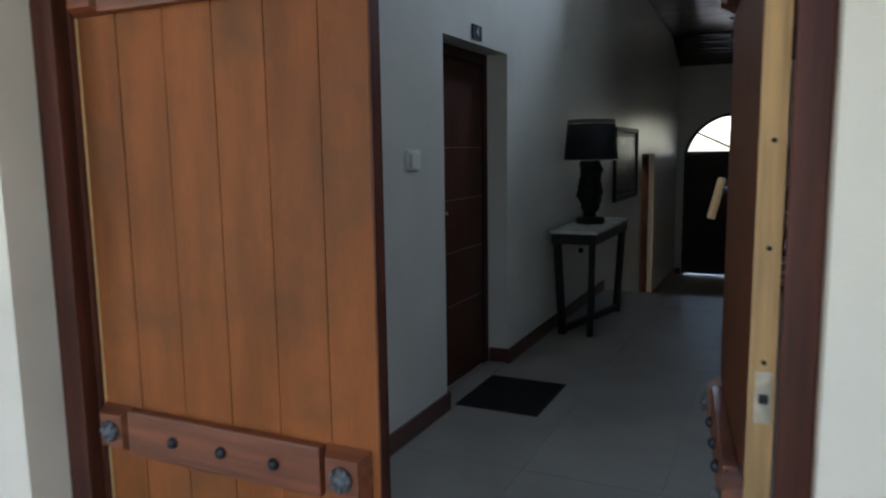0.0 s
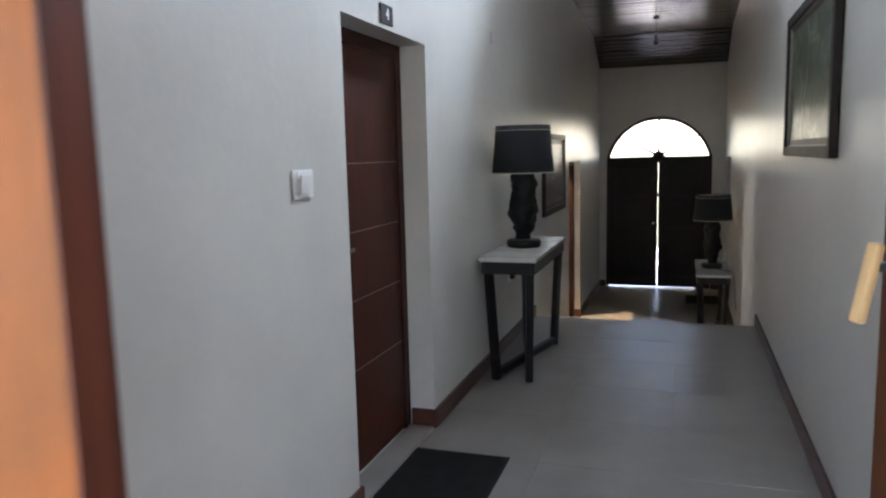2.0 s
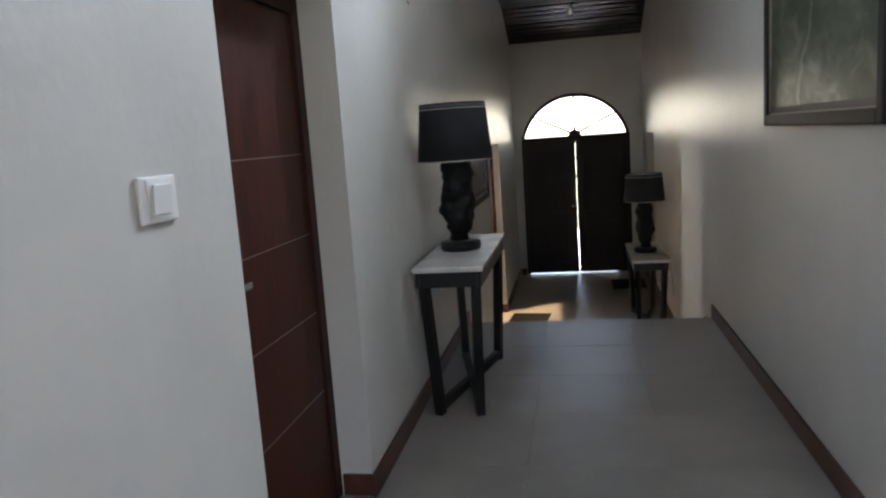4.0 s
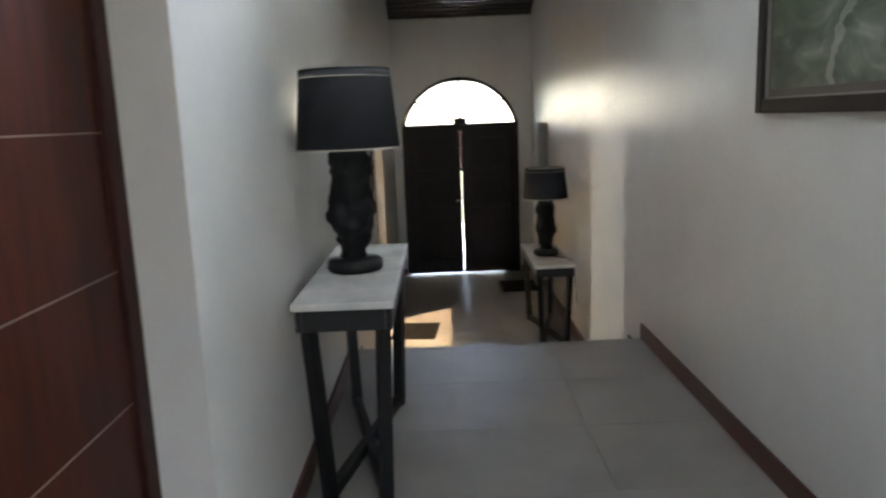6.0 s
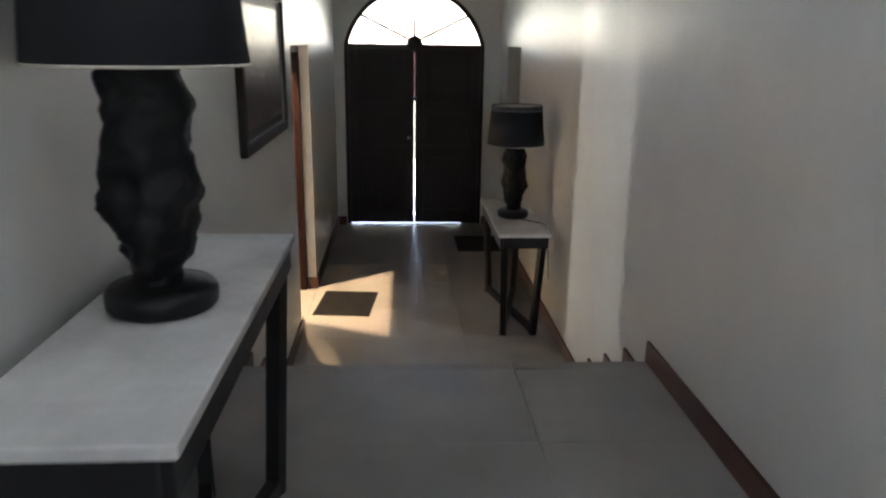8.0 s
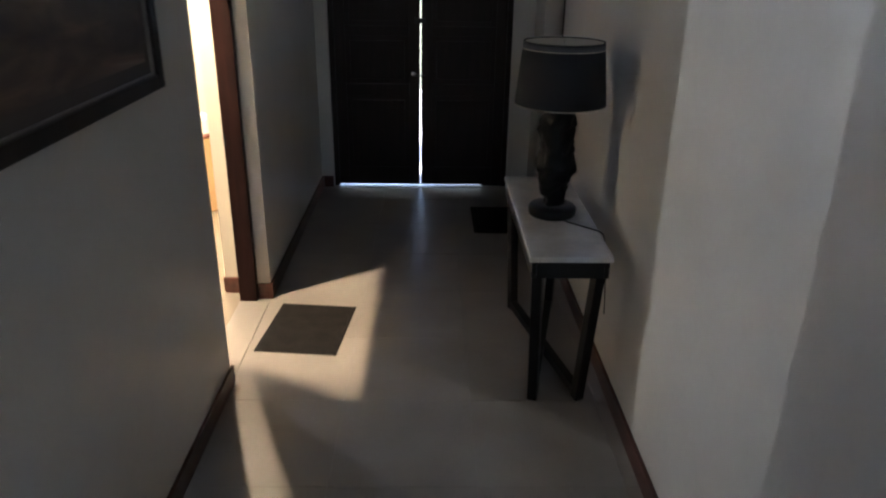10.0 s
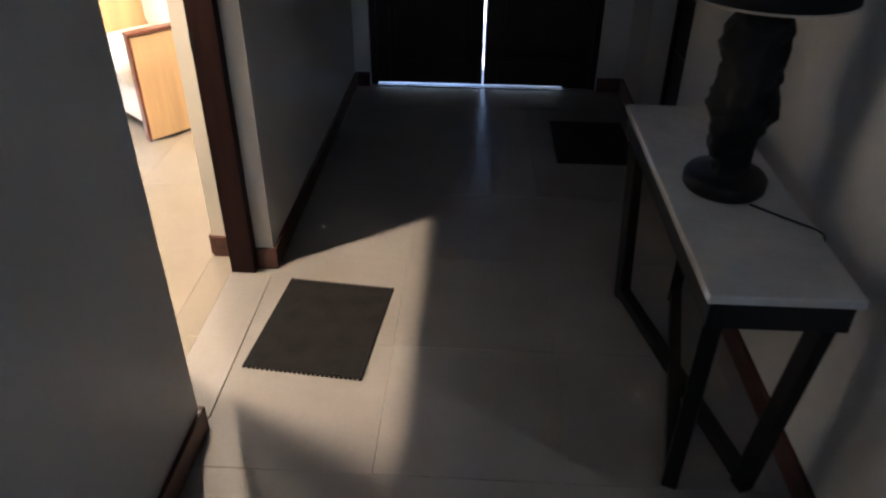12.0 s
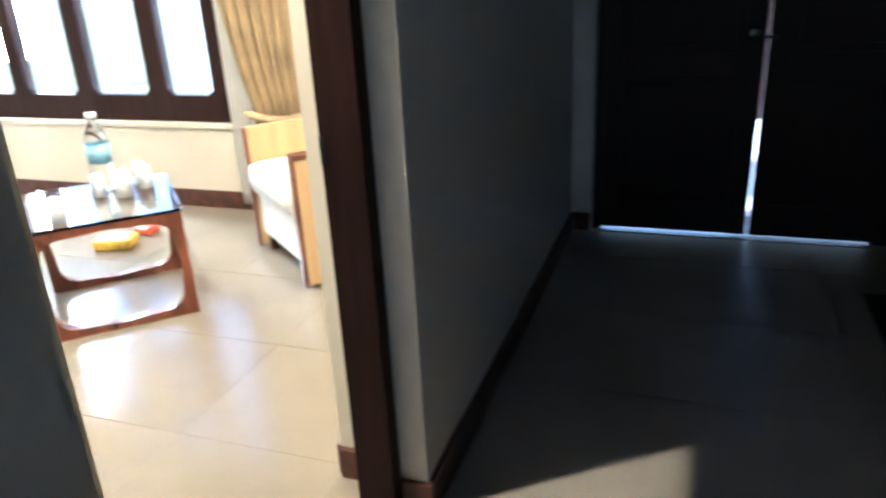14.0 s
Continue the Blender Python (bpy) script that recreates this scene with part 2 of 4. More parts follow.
PAINT_BROWN = canvas("brown_desert_painting", [(0.30, (0.03, 0.02, 0.016)), (0.48, (0.09, 0.06, 0.045)), (0.60, (0.17, 0.11, 0.08)), (0.72, (0.30, 0.22, 0.16))], 3.0, 8.4, (1, 0.6, 3.0))


# ---- building blocks ----
def add_box(bm, lo, hi, bevel=0.0, m=None):
    """A box from corner to corner, with its edges rounded off."""
    c = [(a + b) / 2 for a, b in zip(lo, hi)]
    s = [abs(b - a) for a, b in zip(lo, hi)]
    made = bmesh.ops.create_cube(bm, size=1.0, matrix=(m or Matrix()) @ Matrix.Translation(c) @ Matrix.Diagonal((*s, 1)))
    if bevel:
        edges = {e for v in made["verts"] for e in v.link_edges}
        bmesh.ops.bevel(bm, geom=list(edges), offset=min(bevel, min(s) * 0.45), segments=2, affect="EDGES", profile=0.6)
    return bm


def box(lo, hi, bevel=0.0, m=None):
    return add_box(bmesh.new(), lo, hi, bevel, m)


def bar(p, q, w, d, bevel=0.004, twist=0.0):
    """A straight bar of section w by d between two points."""
    p, q = Vector(p), Vector(q)
    m = Matrix.Translation((p + q) / 2) @ (q - p).to_track_quat("Z", "Y").to_matrix().to_4x4() @ pose(0, 0, 0, 0, 0, twist)
    h = (q - p).length / 2
    return box((-w / 2, -d / 2, -h), (w / 2, d / 2, h), bevel, m)


def turned(profile, segments=32, m=None, smooth=True):
    """A body of revolution round z from (radius, height) pairs."""
    bm = bmesh.new()
    rings = []
    for r, z in profile:
        rings.append([bm.verts.new((r * math.cos(2 * math.pi * i / segments), r * math.sin(2 * math.pi * i / segments), z)) for i in range(segments)])
    for a, b in zip(rings, rings[1:]):
        for i in range(segments):
            f = bm.faces.new((a[i], a[(i + 1) % segments], b[(i + 1) % segments], b[i]))
            f.smooth = smooth
    if profile[0][0] > 1e-4:
        bm.faces.new(list(reversed(rings[0])))
    if profile[-1][0] > 1e-4:
        bm.faces.new(rings[-1])
    bmesh.ops.remove_doubles(bm, verts=bm.verts, dist=1e-5)
    bmesh.ops.recalc_face_normals(bm, faces=bm.faces)
    if m is not None:
        bm.transform(m)
    return bm


def mesh_of(name, bm, mat):
    me = bpy.data.meshes.new(name)
    bm.to_mesh(me)
    bm.free()
    me.materials.append(mat)
    return me


def part(name, bm, mat, parent=None, label=""):
    """One mesh object from a bmesh, under a thing or a part."""
    ob = new(name, mesh_of(name, bm, mat))
    ob.parent = parent
    if parent is not None:
        ob.matrix_parent_inverse = Matrix()
    return tagged(ob, label)


def thing(name, label, category, at=None, group=""):
    ob = new(name)
    ob.empty_display_size = 0.1
    if at is not None:
        ob.matrix_basis = at
    return tagged(ob, label, category, group)


def structure(name, bm, mat, label, category):
    return tagged(part(name, bm, mat), label, category, "", "structure")


# ---- plan ----
L = -0.68             # lower floor
HX = 0.92             # half width of the hall
FY0, FY1 = 0.75, 1.08  # entrance wall
END = 12.14           # inner face of the end wall
NOSE = 6.88           # top stair nosing
RISE, GO = 0.17, 0.31
TOP = 4.3
D1 = (3.16, 4.11)    # closed guest-room door, left wall
D2 = (8.93, 9.88)     # open doorway, left wall
D3 = (10.78, 11.62)   # closed door, right wall
WT = 0.215            # wall thickness


def side_wall(x0, x1, openings):
    bm = bmesh.new()
    y = FY1
    for y0, y1, z0, z1 in openings:
        add_box(bm, (x0, y, L - 0.2), (x1, y0, TOP))
        add_box(bm, (x0, y0, z1), (x1, y1, TOP))
        if z0 > L:
            add_box(bm, (x0, y0, L - 0.2), (x1, y1, z0))
        y = y1
    add_box(bm, (x0, y, L - 0.2), (x1, END, TOP))
    return bm


structure("wall_west", side_wall(-HX - WT, -HX, [(*D1, 0.0, 2.01), (D2[0], D2[1] + 0.08, L, 1.34)]), PLASTER, "cream painted plaster hall wall with two doorways", "wall")
structure("wall_pier", box((-HX - 0.178, D2[1], L - 0.2), (-HX, D2[1] + 0.08, 1.34)), PLASTER, "cream plaster return beside the sitting room doorway", "wall")
structure("wall_east", side_wall(HX, HX + WT, [(*D3, L, 1.34)]), PLASTER, "cream painted plaster hall wall with one doorway", "wall")


def arch_z(x, cx, half, spring, rise):
    """Height of the arch's curve above its springing line."""
    r = (half * half + rise * rise) / (2 * rise)
    return spring + math.sqrt(max(0.0, r * r - (x - cx) ** 2)) - (r - rise)


def arched_wall(y0, y1, x0, x1, z0, z1, cx, half, spring, rise, steps=28):
    bm = bmesh.new()
    add_box(bm, (x0, y0, z0), (cx - half, y1, z1))
    add_box(bm, (cx + half, y0, z0), (x1, y1, z1))
    for i in range(steps):
        a, b = (cx - half + 2 * half * k / steps for k in (i, i + 1))
        za, zb = arch_z(a, cx, half, spring, rise), arch_z(b, cx, half, spring, rise)
        v = [bm.verts.new(p) for p in ((a, y0, za), (b, y0, zb), (b, y0, z1), (a, y0, z1), (a, y1, za), (b, y1, zb), (b, y1, z1), (a, y1, z1))]
        for f in ((0, 1, 2, 3), (5, 4, 7, 6), (1, 0, 4, 5), (2, 6, 7, 3)):
            bm.faces.new([v[k] for k in f])
    bmesh.ops.recalc_face_normals(bm, faces=bm.faces)
    return bm


def arched_bar(cx, half, spring, rise, width, y0, y1, steps=28):
    """The bent head of a frame, that follows the arch on its inside."""
    bm = bmesh.new()
    r = (half * half + rise * rise) / (2 * rise)
    cz = spring - (r - rise)
    a0 = math.asin(min(1, half / r))
    rings = []
    for i in range(steps + 1):
        a = -a0 + 2 * a0 * i / steps
        ring = []
        for rad, y in ((r, y0), (r, y1), (r - width, y1), (r - width, y0)):
            ring.append(bm.verts.new((cx + rad * math.sin(a), y, cz + rad * math.cos(a))))
        rings.append(ring)
    for a, b in zip(rings, rings[1:]):
        for k in range(4):
            bm.faces.new((a[k], a[(k + 1) % 4], b[(k + 1) % 4], b[k]))
    bm.faces.new(rings[0]); bm.faces.new(list(reversed(rings[-1])))
    bmesh.ops.recalc_face_normals(bm, faces=bm.faces)
    return bm


ACX, AHALF, ASPRING, ARISE = -0.037, 0.775, 1.35, 0.61     # garden door arch
FCX, FHALF, FSPRING, FRISE = -0.058, 0.815, 2.06, 0.66      # entrance arch
structure("wall_north", arched_wall(END, END + 0.25, -HX - WT, HX + WT, L - 0.2, TOP, ACX, AHALF, ASPRING, ARISE), PLASTER, "cream plaster end wall with an arched opening", "wall")
bm = arched_wall(FY0, FY1, -4.2, 4.2, -0.3, 2.78, FCX, FHALF, FSPRING, FRISE)
add_box(bm, (-4.2, FY0, 2.78), (4.2, FY1, TOP))
structure("wall_south", bm, PLASTER_OUT, "white outdoor plaster entrance wall with arched opening", "wall")

# inner leaf of the hall wall on the sitting room side, with a wider opening
bm = bmesh.new()
WI = -HX - 0.293 
add_box(bm, (WI, 4.7, L - 0.2), (-HX - WT, D2[0] - 0.08, TOP))
add_box(bm, (WI, D2[1] + 0.08, L - 0.2), (-HX - WT, END, TOP))
add_box(bm, (WI, D2[0] - 0.08, 1.98), (-HX - WT, D2[1] + 0.08, TOP))
# unseen fin, added only to cut off the downlight's near edge
add_box(bm, (-1.44, D2[0] - 0.25, L - 0.2), (-1.38, 9.31, TOP))
structure("wall_room_east", bm, material("warm_reveal_paint", (0.66, 0.62, 0.53), 0.55, vary=0.05, scale=1.6, fine=160, bump=0.2), "warm cream sitting room side of the hall wall, with an added light-blocking fin", "wall")

# ceiling: boards across the hall, a hip at the garden end
def ceiling_z(y):
    if y > 11.25:
        return 2.72 + (END - y) / (END - 11.25) * 0.36
    return 3.08 + (11.25 - y) * 0.065


bm = bmesh.new()
SK0, SK1 = 3.20, 6.05      # assumed skylight in the ceiling, never in view
y = FY1
while y < END - 0.01:
    if SK0 < y + 0.098 and y < SK1:
        y += 0.098
        continue
    y2 = min(END, y + 0.098)
    za, zb = ceiling_z(y + 0.004), ceiling_z(y2 - 0.004)
    dz = random.uniform(-0.003, 0.003)
    tilt = random.uniform(-0.003, 0.003)
    pitch = random.uniform(-0.0035, 0.0035)
    n = 5
    lower = []
    for k in range(n + 1):
        u = k / n
        yy = y + 0.003 + (y2 - y - 0.006) * u
        zz = za + (zb - za) * u + dz - 0.012 * u + pitch * (2 * u - 1) - 0.005 * (1 - (2 * u - 1) ** 2)
        lower.append([bm.verts.new((x, yy, zz + s)) for x, s in ((-HX, 0.0), (0.0, tilt), (HX, -tilt))])
    for a, c in zip(lower, lower[1:]):
        for q in (0, 1):
            bm.faces.new((a[q], c[q], c[q + 1], a[q + 1])).smooth = True
    for a, s in ((lower[0], 1), (lower[-1], -1)):
        top = [bm.verts.new((p.co.x, p.co.y, p.co.z + 0.03)) for p in a]
        for q in (0, 1):
            bm.faces.new((a[q], a[q + 1], top[q + 1], top[q])[::s])
    y += 0.098
for f in bm.faces:
    if f.normal.z > 0.5:
        f.normal_flip()
structure("ceiling", bm, CEIL, "dark varnished board ceiling, glossy and slightly uneven", "ceiling")
bm = box((-5.6, FY0, TOP), (2.2, END + 0.9, TOP + 0.15))
structure("roof", bm, CONCRETE, "flat grey roof slab over the house", "roof")
bm = bmesh.new()
add_box(bm, (-HX, FY1, 3.95), (HX, SK0 - 0.04, 4.0))
add_box(bm, (-HX, SK1, 3.50), (HX, 11.3, 3.55))
add_box(bm, (-HX, 11.2, 3.2), (HX, END, 3.24))
structure("ceiling_backing", bm, BLACKWOOD, "black boarding above the ceiling", "ceiling")

bm = bmesh.new()
add_box(bm, (-HX, SK0 - 0.04, ceiling_z(SK0)), (HX, SK0, TOP - 0.002))
add_box(bm, (-HX, SK1 + 1.1, 3.56), (HX, SK1 + 1.14, TOP - 0.002))
structure("skylight_shaft", bm, PLASTER, "white plastered shaft of an assumed skylight, roofed over", "skylight")

# floors and stairs
def tiles(parent, mat, x0, x1, y0, y1, z, ox, oy, size=0.6, joint=0.0018, thick=0.012):
    """Square tiles, each an object; those cut at the walls have meshes of their own size."""
    cache = {}
    i0, i1 = math.floor((x0 - ox) / size), math.ceil((x1 - ox) / size)
    j0, j1 = math.floor((y0 - oy) / size), math.ceil((y1 - oy) / size)
    for i in range(i0, i1):
        for j in range(j0, j1):
            a, b = max(x0, ox + i * size), min(x1, ox + (i + 1) * size)
            c, d = max(y0, oy + j * size), min(y1, oy + (j + 1) * size)
            if b - a < 0.012 or d - c < 0.012:
                continue
            w, h = round(b - a - joint, 4), round(d - c - joint, 4)
            if (w, h) not in cache:
                cache[w, h] = mesh_of("tile", box((-w / 2, -h / 2, -thick), (w / 2, h / 2, 0), 0.0015), mat)
            t = new("tile", cache[w, h])
            t.parent = parent
            t.location = ((a + b) / 2, (c + d) / 2, z + random.uniform(-0.0004, 0.0004))


floor_upper = structure("floor", box((-HX - 0.13, FY0 + 0.02, L - 0.2), (HX + 0.0, NOSE - 0.012, -0.004)), GROUT, "grey grouted bed of the upper hall floor", "floor")
floor_lower = structure("floor_lower", box((-HX - WT, NOSE + 3 * GO - 0.02, L - 0.2), (HX + 0.15, END + 0.4, L - 0.004)), GROUT, "grey grouted bed of the lower hall floor", "floor")
stairs = structure("stairs", bmesh.new(), GROUT, "four shallow tiled steps between hall levels", "stairs")
for k in range(4):
    z = -RISE * k
    part("riser", box((-HX, NOSE + GO * k - 0.012, z - RISE), (HX, NOSE + GO * k, z - 0.0125), 0.002), TILE, stairs)
    if k:
        y0 = NOSE + GO * (k - 1)
        for a, b in ((-HX, -0.3), (-0.3, 0.3), (0.3, HX)):
            part("tread", box((a + 0.0015, y0, z - 0.012), (b - 0.0015, y0 + GO + 0.004, z), 0.0025), TILE, stairs)
        part("step_core", box((-HX, y0 - 0.01, L - 0.2), (HX, y0 + GO - 0.013, z - 0.0125)), GROUT, stairs)

room_floor = structure("floor_room", box((-5.2, 4.9, L - 0.2), (-HX - 0.180, END, L - 0.004)), ROOM_GROUT, "grouted bed of the sitting room floor", "floor")


# skirting
SK = 0.10
def skirting(name, lo, hi, label="red-brown stained wooden skirting board"):
    structure(name, box(lo, hi, 0.004), SKIRT, label, "baseboard")


T = 0.016
for side, runs in ((-1, [(FY1, D1[0]), (D1[1], NOSE)]), (1, [(FY1, NOSE)])):
    for a, b in runs:
        skirting("baseboard", tuple((side * HX, a + 0.002, 0)), (side * (HX - T), b, SK))
    for k in range(3):
        z = -RISE * (k + 1)
        skirting("baseboard", (side * HX, NOSE + GO * k + 0.002, z), (side * (HX - T), NOSE + GO * (k + 1), z + SK))
y4 = NOSE + 3 * GO
skirting("baseboard", (-HX, y4 + 0.002, L), (-HX + T, D2[0], L + SK))
skirting("baseboard", (-HX, D2[1], L), (-HX + T, END - 0.002, L + SK))
skirting("baseboard", (HX, y4 + 0.002, L), (HX - T, D3[0], L + SK))
skirting("baseboard", (HX, D3[1], L), (HX - T, END - 0.002, L + SK))
skirting("baseboard", (-HX + T + 0.002, END - T, L), (ACX - AHALF - 0.005, END - 0.0005, L + SK))
skirting("baseboard", (ACX + AHALF + 0.005, END - T, L), (HX - T - 0.002, END - 0.0005, L + SK))
# returns of the skirting into the recesses
skirting("baseboard", (-HX - 0.125, D1[1] - T, 0), (-HX + T, D1[1] - 0.0005, SK))
skirting("baseboard", (-HX - 0.125, D1[0] + 0.0005, 0), (-HX + T, D1[0] + T, SK))
skirting("baseboard", (-HX - 0.072, D2[1] - T, L), (-HX + T, D2[1] - 0.0005, L + SK))
skirting("baseboard", (-HX - 0.072, D2[0] + 0.0005, L), (-HX + T, D2[0] + T, L + SK))


# ---- doors ----
def frame_set(parent, x0, x1, y0, y1, z0, z1, w=0.05, wood=FRAME_WOOD):
    """Two posts and a head of a doorway in a side wall."""
    part("frame_post", box((x0, y0 + 0.0008, z0), (x1, y0 + w, z1), 0.004), wood, parent)
    part("frame_post", box((x0, y1 - w, z0), (x1, y1 - 0.0008, z1), 0.004), wood, parent)
    part("frame_head", box((x0, y0 + w, z1 - w), (x1, y1 - w, z1 - 0.0008), 0.004), wood, parent)


def flush_door(name, side, y0, y1, z0, z1, handle_y, label, wood=MAHOGANY, post=FRAME_WOOD):
    """A closed flush door in a recess of a side wall, with inlaid metal lines."""
    d = tagged(new(name), label, "door", "", "structure")
    xa, xb = side * (HX + 0.135), side * (HX + 0.215)
    frame_set(d, min(xa, xb), max(xa, xb), y0, y1, z0, z1, 0.065, post)
    xf = side * (HX + 0.150)
    leaf = part("leaf", box((xf, y0 + 0.067, z0 + 0.008), (xf + side * 0.042, y1 - 0.067, z1 - 0.067), 0.003), wood, d, "mahogany veneered flush door leaf")
    h = z1 - z0
    for k in (0.243, 0.403, 0.558, 0.711):
        part("inlay", box((xf - side * 0.0012, y0 + 0.069, z0 + h * k - 0.002), (xf + side * 0.004, y1 - 0.069, z0 + h * k + 0.002)), INLAY, leaf, "thin metal inlay line")
    hz = z0 + 1.06
    s = 1 if handle_y < (y0 + y1) / 2 else -1
    part("handle_rose", turned([(0.0, 0), (0.026, 0), (0.026, 0.008), (0.018, 0.012), (0.0, 0.012)], 20, pose(xf, handle_y, hz, 0, -90 * side, 0)), STEEL, leaf, "steel handle rose")
    hb = bar((xf, handle_y, hz), (xf - side * 0.062, handle_y, hz), 0.022, 0.022, 0.006)
    add = bar((xf - side * 0.058, handle_y - s * 0.014, hz), (xf - side * 0.058, handle_y + s * 0.125, hz), 0.020, 0.024, 0.007)
    part("handle", hb, STEEL, leaf, "steel lever handle")
    part("lever", add, STEEL, leaf, "steel lever")
    return d


flush_door("door_1", -1, *D1, 0.0, 2.01, D1[0] + 0.10, "closed mahogany veneer door with thin metal inlay lines", MAHOGANY, FRAME_RED)
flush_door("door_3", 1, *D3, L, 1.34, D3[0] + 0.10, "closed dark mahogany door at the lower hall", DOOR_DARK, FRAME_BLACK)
structure("backing_wall", box((-HX - WT - 0.05, D1[0] - 0.1, -0.2), (-HX - WT + 0.0, D1[1] + 0.1, 2.3)), ROOM_PAINT, "plain plaster behind the closed door", "wall")
structure("backing_wall", box((HX + WT, D3[0] - 0.1, L - 0.2), (HX + WT + 0.05, D3[1] + 0.1, 1.6)), ROOM_PAINT, "plain plaster behind the closed door", "wall")

# the open doorway to the sitting room
doorway = tagged(new("door_2"), "dark brown wooden frame of the open sitting room doorway", "door frame", "", "structure")
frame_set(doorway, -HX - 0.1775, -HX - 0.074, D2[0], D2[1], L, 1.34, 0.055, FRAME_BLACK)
part("strike_plate", box((-HX - 0.1765, D2[1] - 0.0575, L + 0.97), (-HX - 0.162, D2[1] - 0.0548, L + 1.03)), BLACKP, doorway, "dark iron strike plate")
part("threshold", box((-HX - 0.1785, D2[0] + 0.056, L - 0.01), (-HX - 0.0006, D2[1] - 0.056, L + 0.004), 0.003), TILE, doorway, "worn pale stone threshold")
part("threshold", box((-HX - 0.135, D1[0] + T + 0.002, -0.01), (-HX - 0.0006, D1[1] - T - 0.002, 0.012), 0.003), TILE, doorway, "pale stone threshold")
structure("baseboard", box((WI, D2[1] + 0.08 - T, L), (-HX - 0.179, D2[1] + 0.1095, L + SK), 0.004), SKIRT, "red-brown skirting in the doorway's reveal", "baseboard")


# the garden door: two leaves under a glazed arch
def garden_door():
    d = tagged(new("door_4"), "dark wooden arched double door with a glazed fanlight, closed", "door", "", "structure")
    y0, y1 = END + 0.03, END + 0.12
    zt = ASPRING + 0.0
    fw = 0.045
    for s in (-1, 1):
        xo, xi = ACX + s * (AHALF - 0.001), ACX + s * (AHALF - fw)
        part("frame_post", box((min(xo, xi), y0, L), (max(xo, xi), y1, zt), 0.004), DOOR_DARK, d)
    part("frame_arch", arched_bar(ACX, AHALF - 0.001, ASPRING, ARISE - 0.001, fw, y0, y1), DOOR_DARK, d, "bent dark wooden arch of the frame")
    part("transom", box((ACX - AHALF + fw, y0, zt - 0.05), (ACX + AHALF - fw, y1, zt), 0.004), DOOR_DARK, d)
    hub = turned([(0.0, -0.04), (0.085, -0.04), (0.09, -0.02), (0.09, 0.02), (0.085, 0.04), (0.0, 0.04)], 24, pose(ACX, y0 + 0.045, zt, 90))
    part("hub", hub, DOOR_DARK, d, "half-round hub of the fanlight bars")
    r_out = ARISE - 0.03
    for a in (-52, 0, 52):
        q = (ACX + math.sin(radians(a)) * (0.72 if a else r_out), y0 + 0.045, zt + (math.cos(radians(a)) * 0.72 if a else r_out))
        if a:
            x = ACX + math.copysign(0.60, a)
            q = (x, y0 + 0.045, arch_z(x, ACX, AHALF, ASPRING, ARISE) - 0.03)
        part("fan_bar", bar((ACX, y0 + 0.045, zt + 0.02), q, 0.028, 0.03, 0.003), DOOR_DARK, d)
    bm = bmesh.new()
    n = 28
    bot, top = [], []
    for i in range(n + 1):
        x = ACX - AHALF + fw * 0.6 + 2 * (AHALF - fw * 0.6) * i / n
        bot.append((x, zt - 0.005)); top.append((x, max(zt, arch_z(x, ACX, AHALF, ASPRING, ARISE) - fw * 0.6)))
    for yy in (y0 + 0.060, y0 + 0.064):
        vb = [bm.verts.new((x, yy, z)) for x, z in bot]
        vt = [bm.verts.new((x, yy, z + 0.001)) for x, z in top]
        for i in range(n):
            f = (vb[i], vb[i + 1], vt[i + 1], vt[i])
            bm.faces.new(f if yy < y0 + 0.062 else tuple(reversed(f)))
    pane = part("fanlight_pane", bm, GLASS, d, "clear arched fanlight glass")
    pane.visible_shadow = False
    # leaves: framed and panelled, with a slit between them and a gap at the sill
    w = AHALF - fw
    for s in (-1, 1):
        xa, xb = ACX + s * 0.0065, ACX + s * (w - 0.0006)
        lo, hi = min(xa, xb), max(xa, xb)
        zb, zh = L + 0.016, zt - 0.0506
        leaf = part("leaf", box((lo + 0.085, y0 + 0.022, zb + 0.1), (hi - 0.085, y0 + 0.045, zh - 0.09)), DOOR_DARK, d, "dark stained wooden door leaf")
        for a, b in ((lo, lo + 0.09), (hi - 0.09, hi)):
            part("stile", box((a, y0 + 0.01, zb), (b, y0 + 0.055, zh), 0.004), DOOR_DARK, leaf)
        for a, b in ((zb, zb + 0.16), (zb + 0.80, zb + 0.90), (zb + 1.30, zb + 1.38), (zh - 0.1, zh)):
            part("rail", box((lo + 0.0902, y0 + 0.012, a), (hi - 0.0902, y0 + 0.053, b), 0.004), DOOR_DARK, leaf)
        for a, b in ((zb + 0.16, zb + 0.80), (zb + 0.90, zb + 1.30), (zb + 1.38, zh - 0.1)):
            part("panel", box((lo + 0.13, y0 + 0.014, a + 0.04), (hi - 0.13, y0 + 0.03, b - 0.04), 0.008), DOOR_DARK, leaf)
    for z, h in ((1.02, 0.05), (0.74, 0.09), (0.30, 0.03)):
        part("bolt", box((ACX - 0.05, y0 - 0.004, z), (ACX + 0.04, y0 + 0.012, z + h * 0.5), 0.003), IRON, d, "dark iron slide bolt")
    part("door_knob", turned([(0.0, 0), (0.012, 0), (0.012, 0.03), (0.026, 0.045), (0.022, 0.062), (0.0, 0.066)], 20, pose(ACX - 0.06, y0 + 0.012, 0.33, 90)), STEEL, d, "small steel door knob")
    # block added so the light line under the doors ends at x 0.515
    part("gap_block", box((0.515, y0 + 0.012, L + 0.0025), (ACX + AHALF - fw - 0.004, y0 + 0.052, L + 0.0155), 0.002), RUBBER, d, "black strip added under the leaf to stop the light gap")
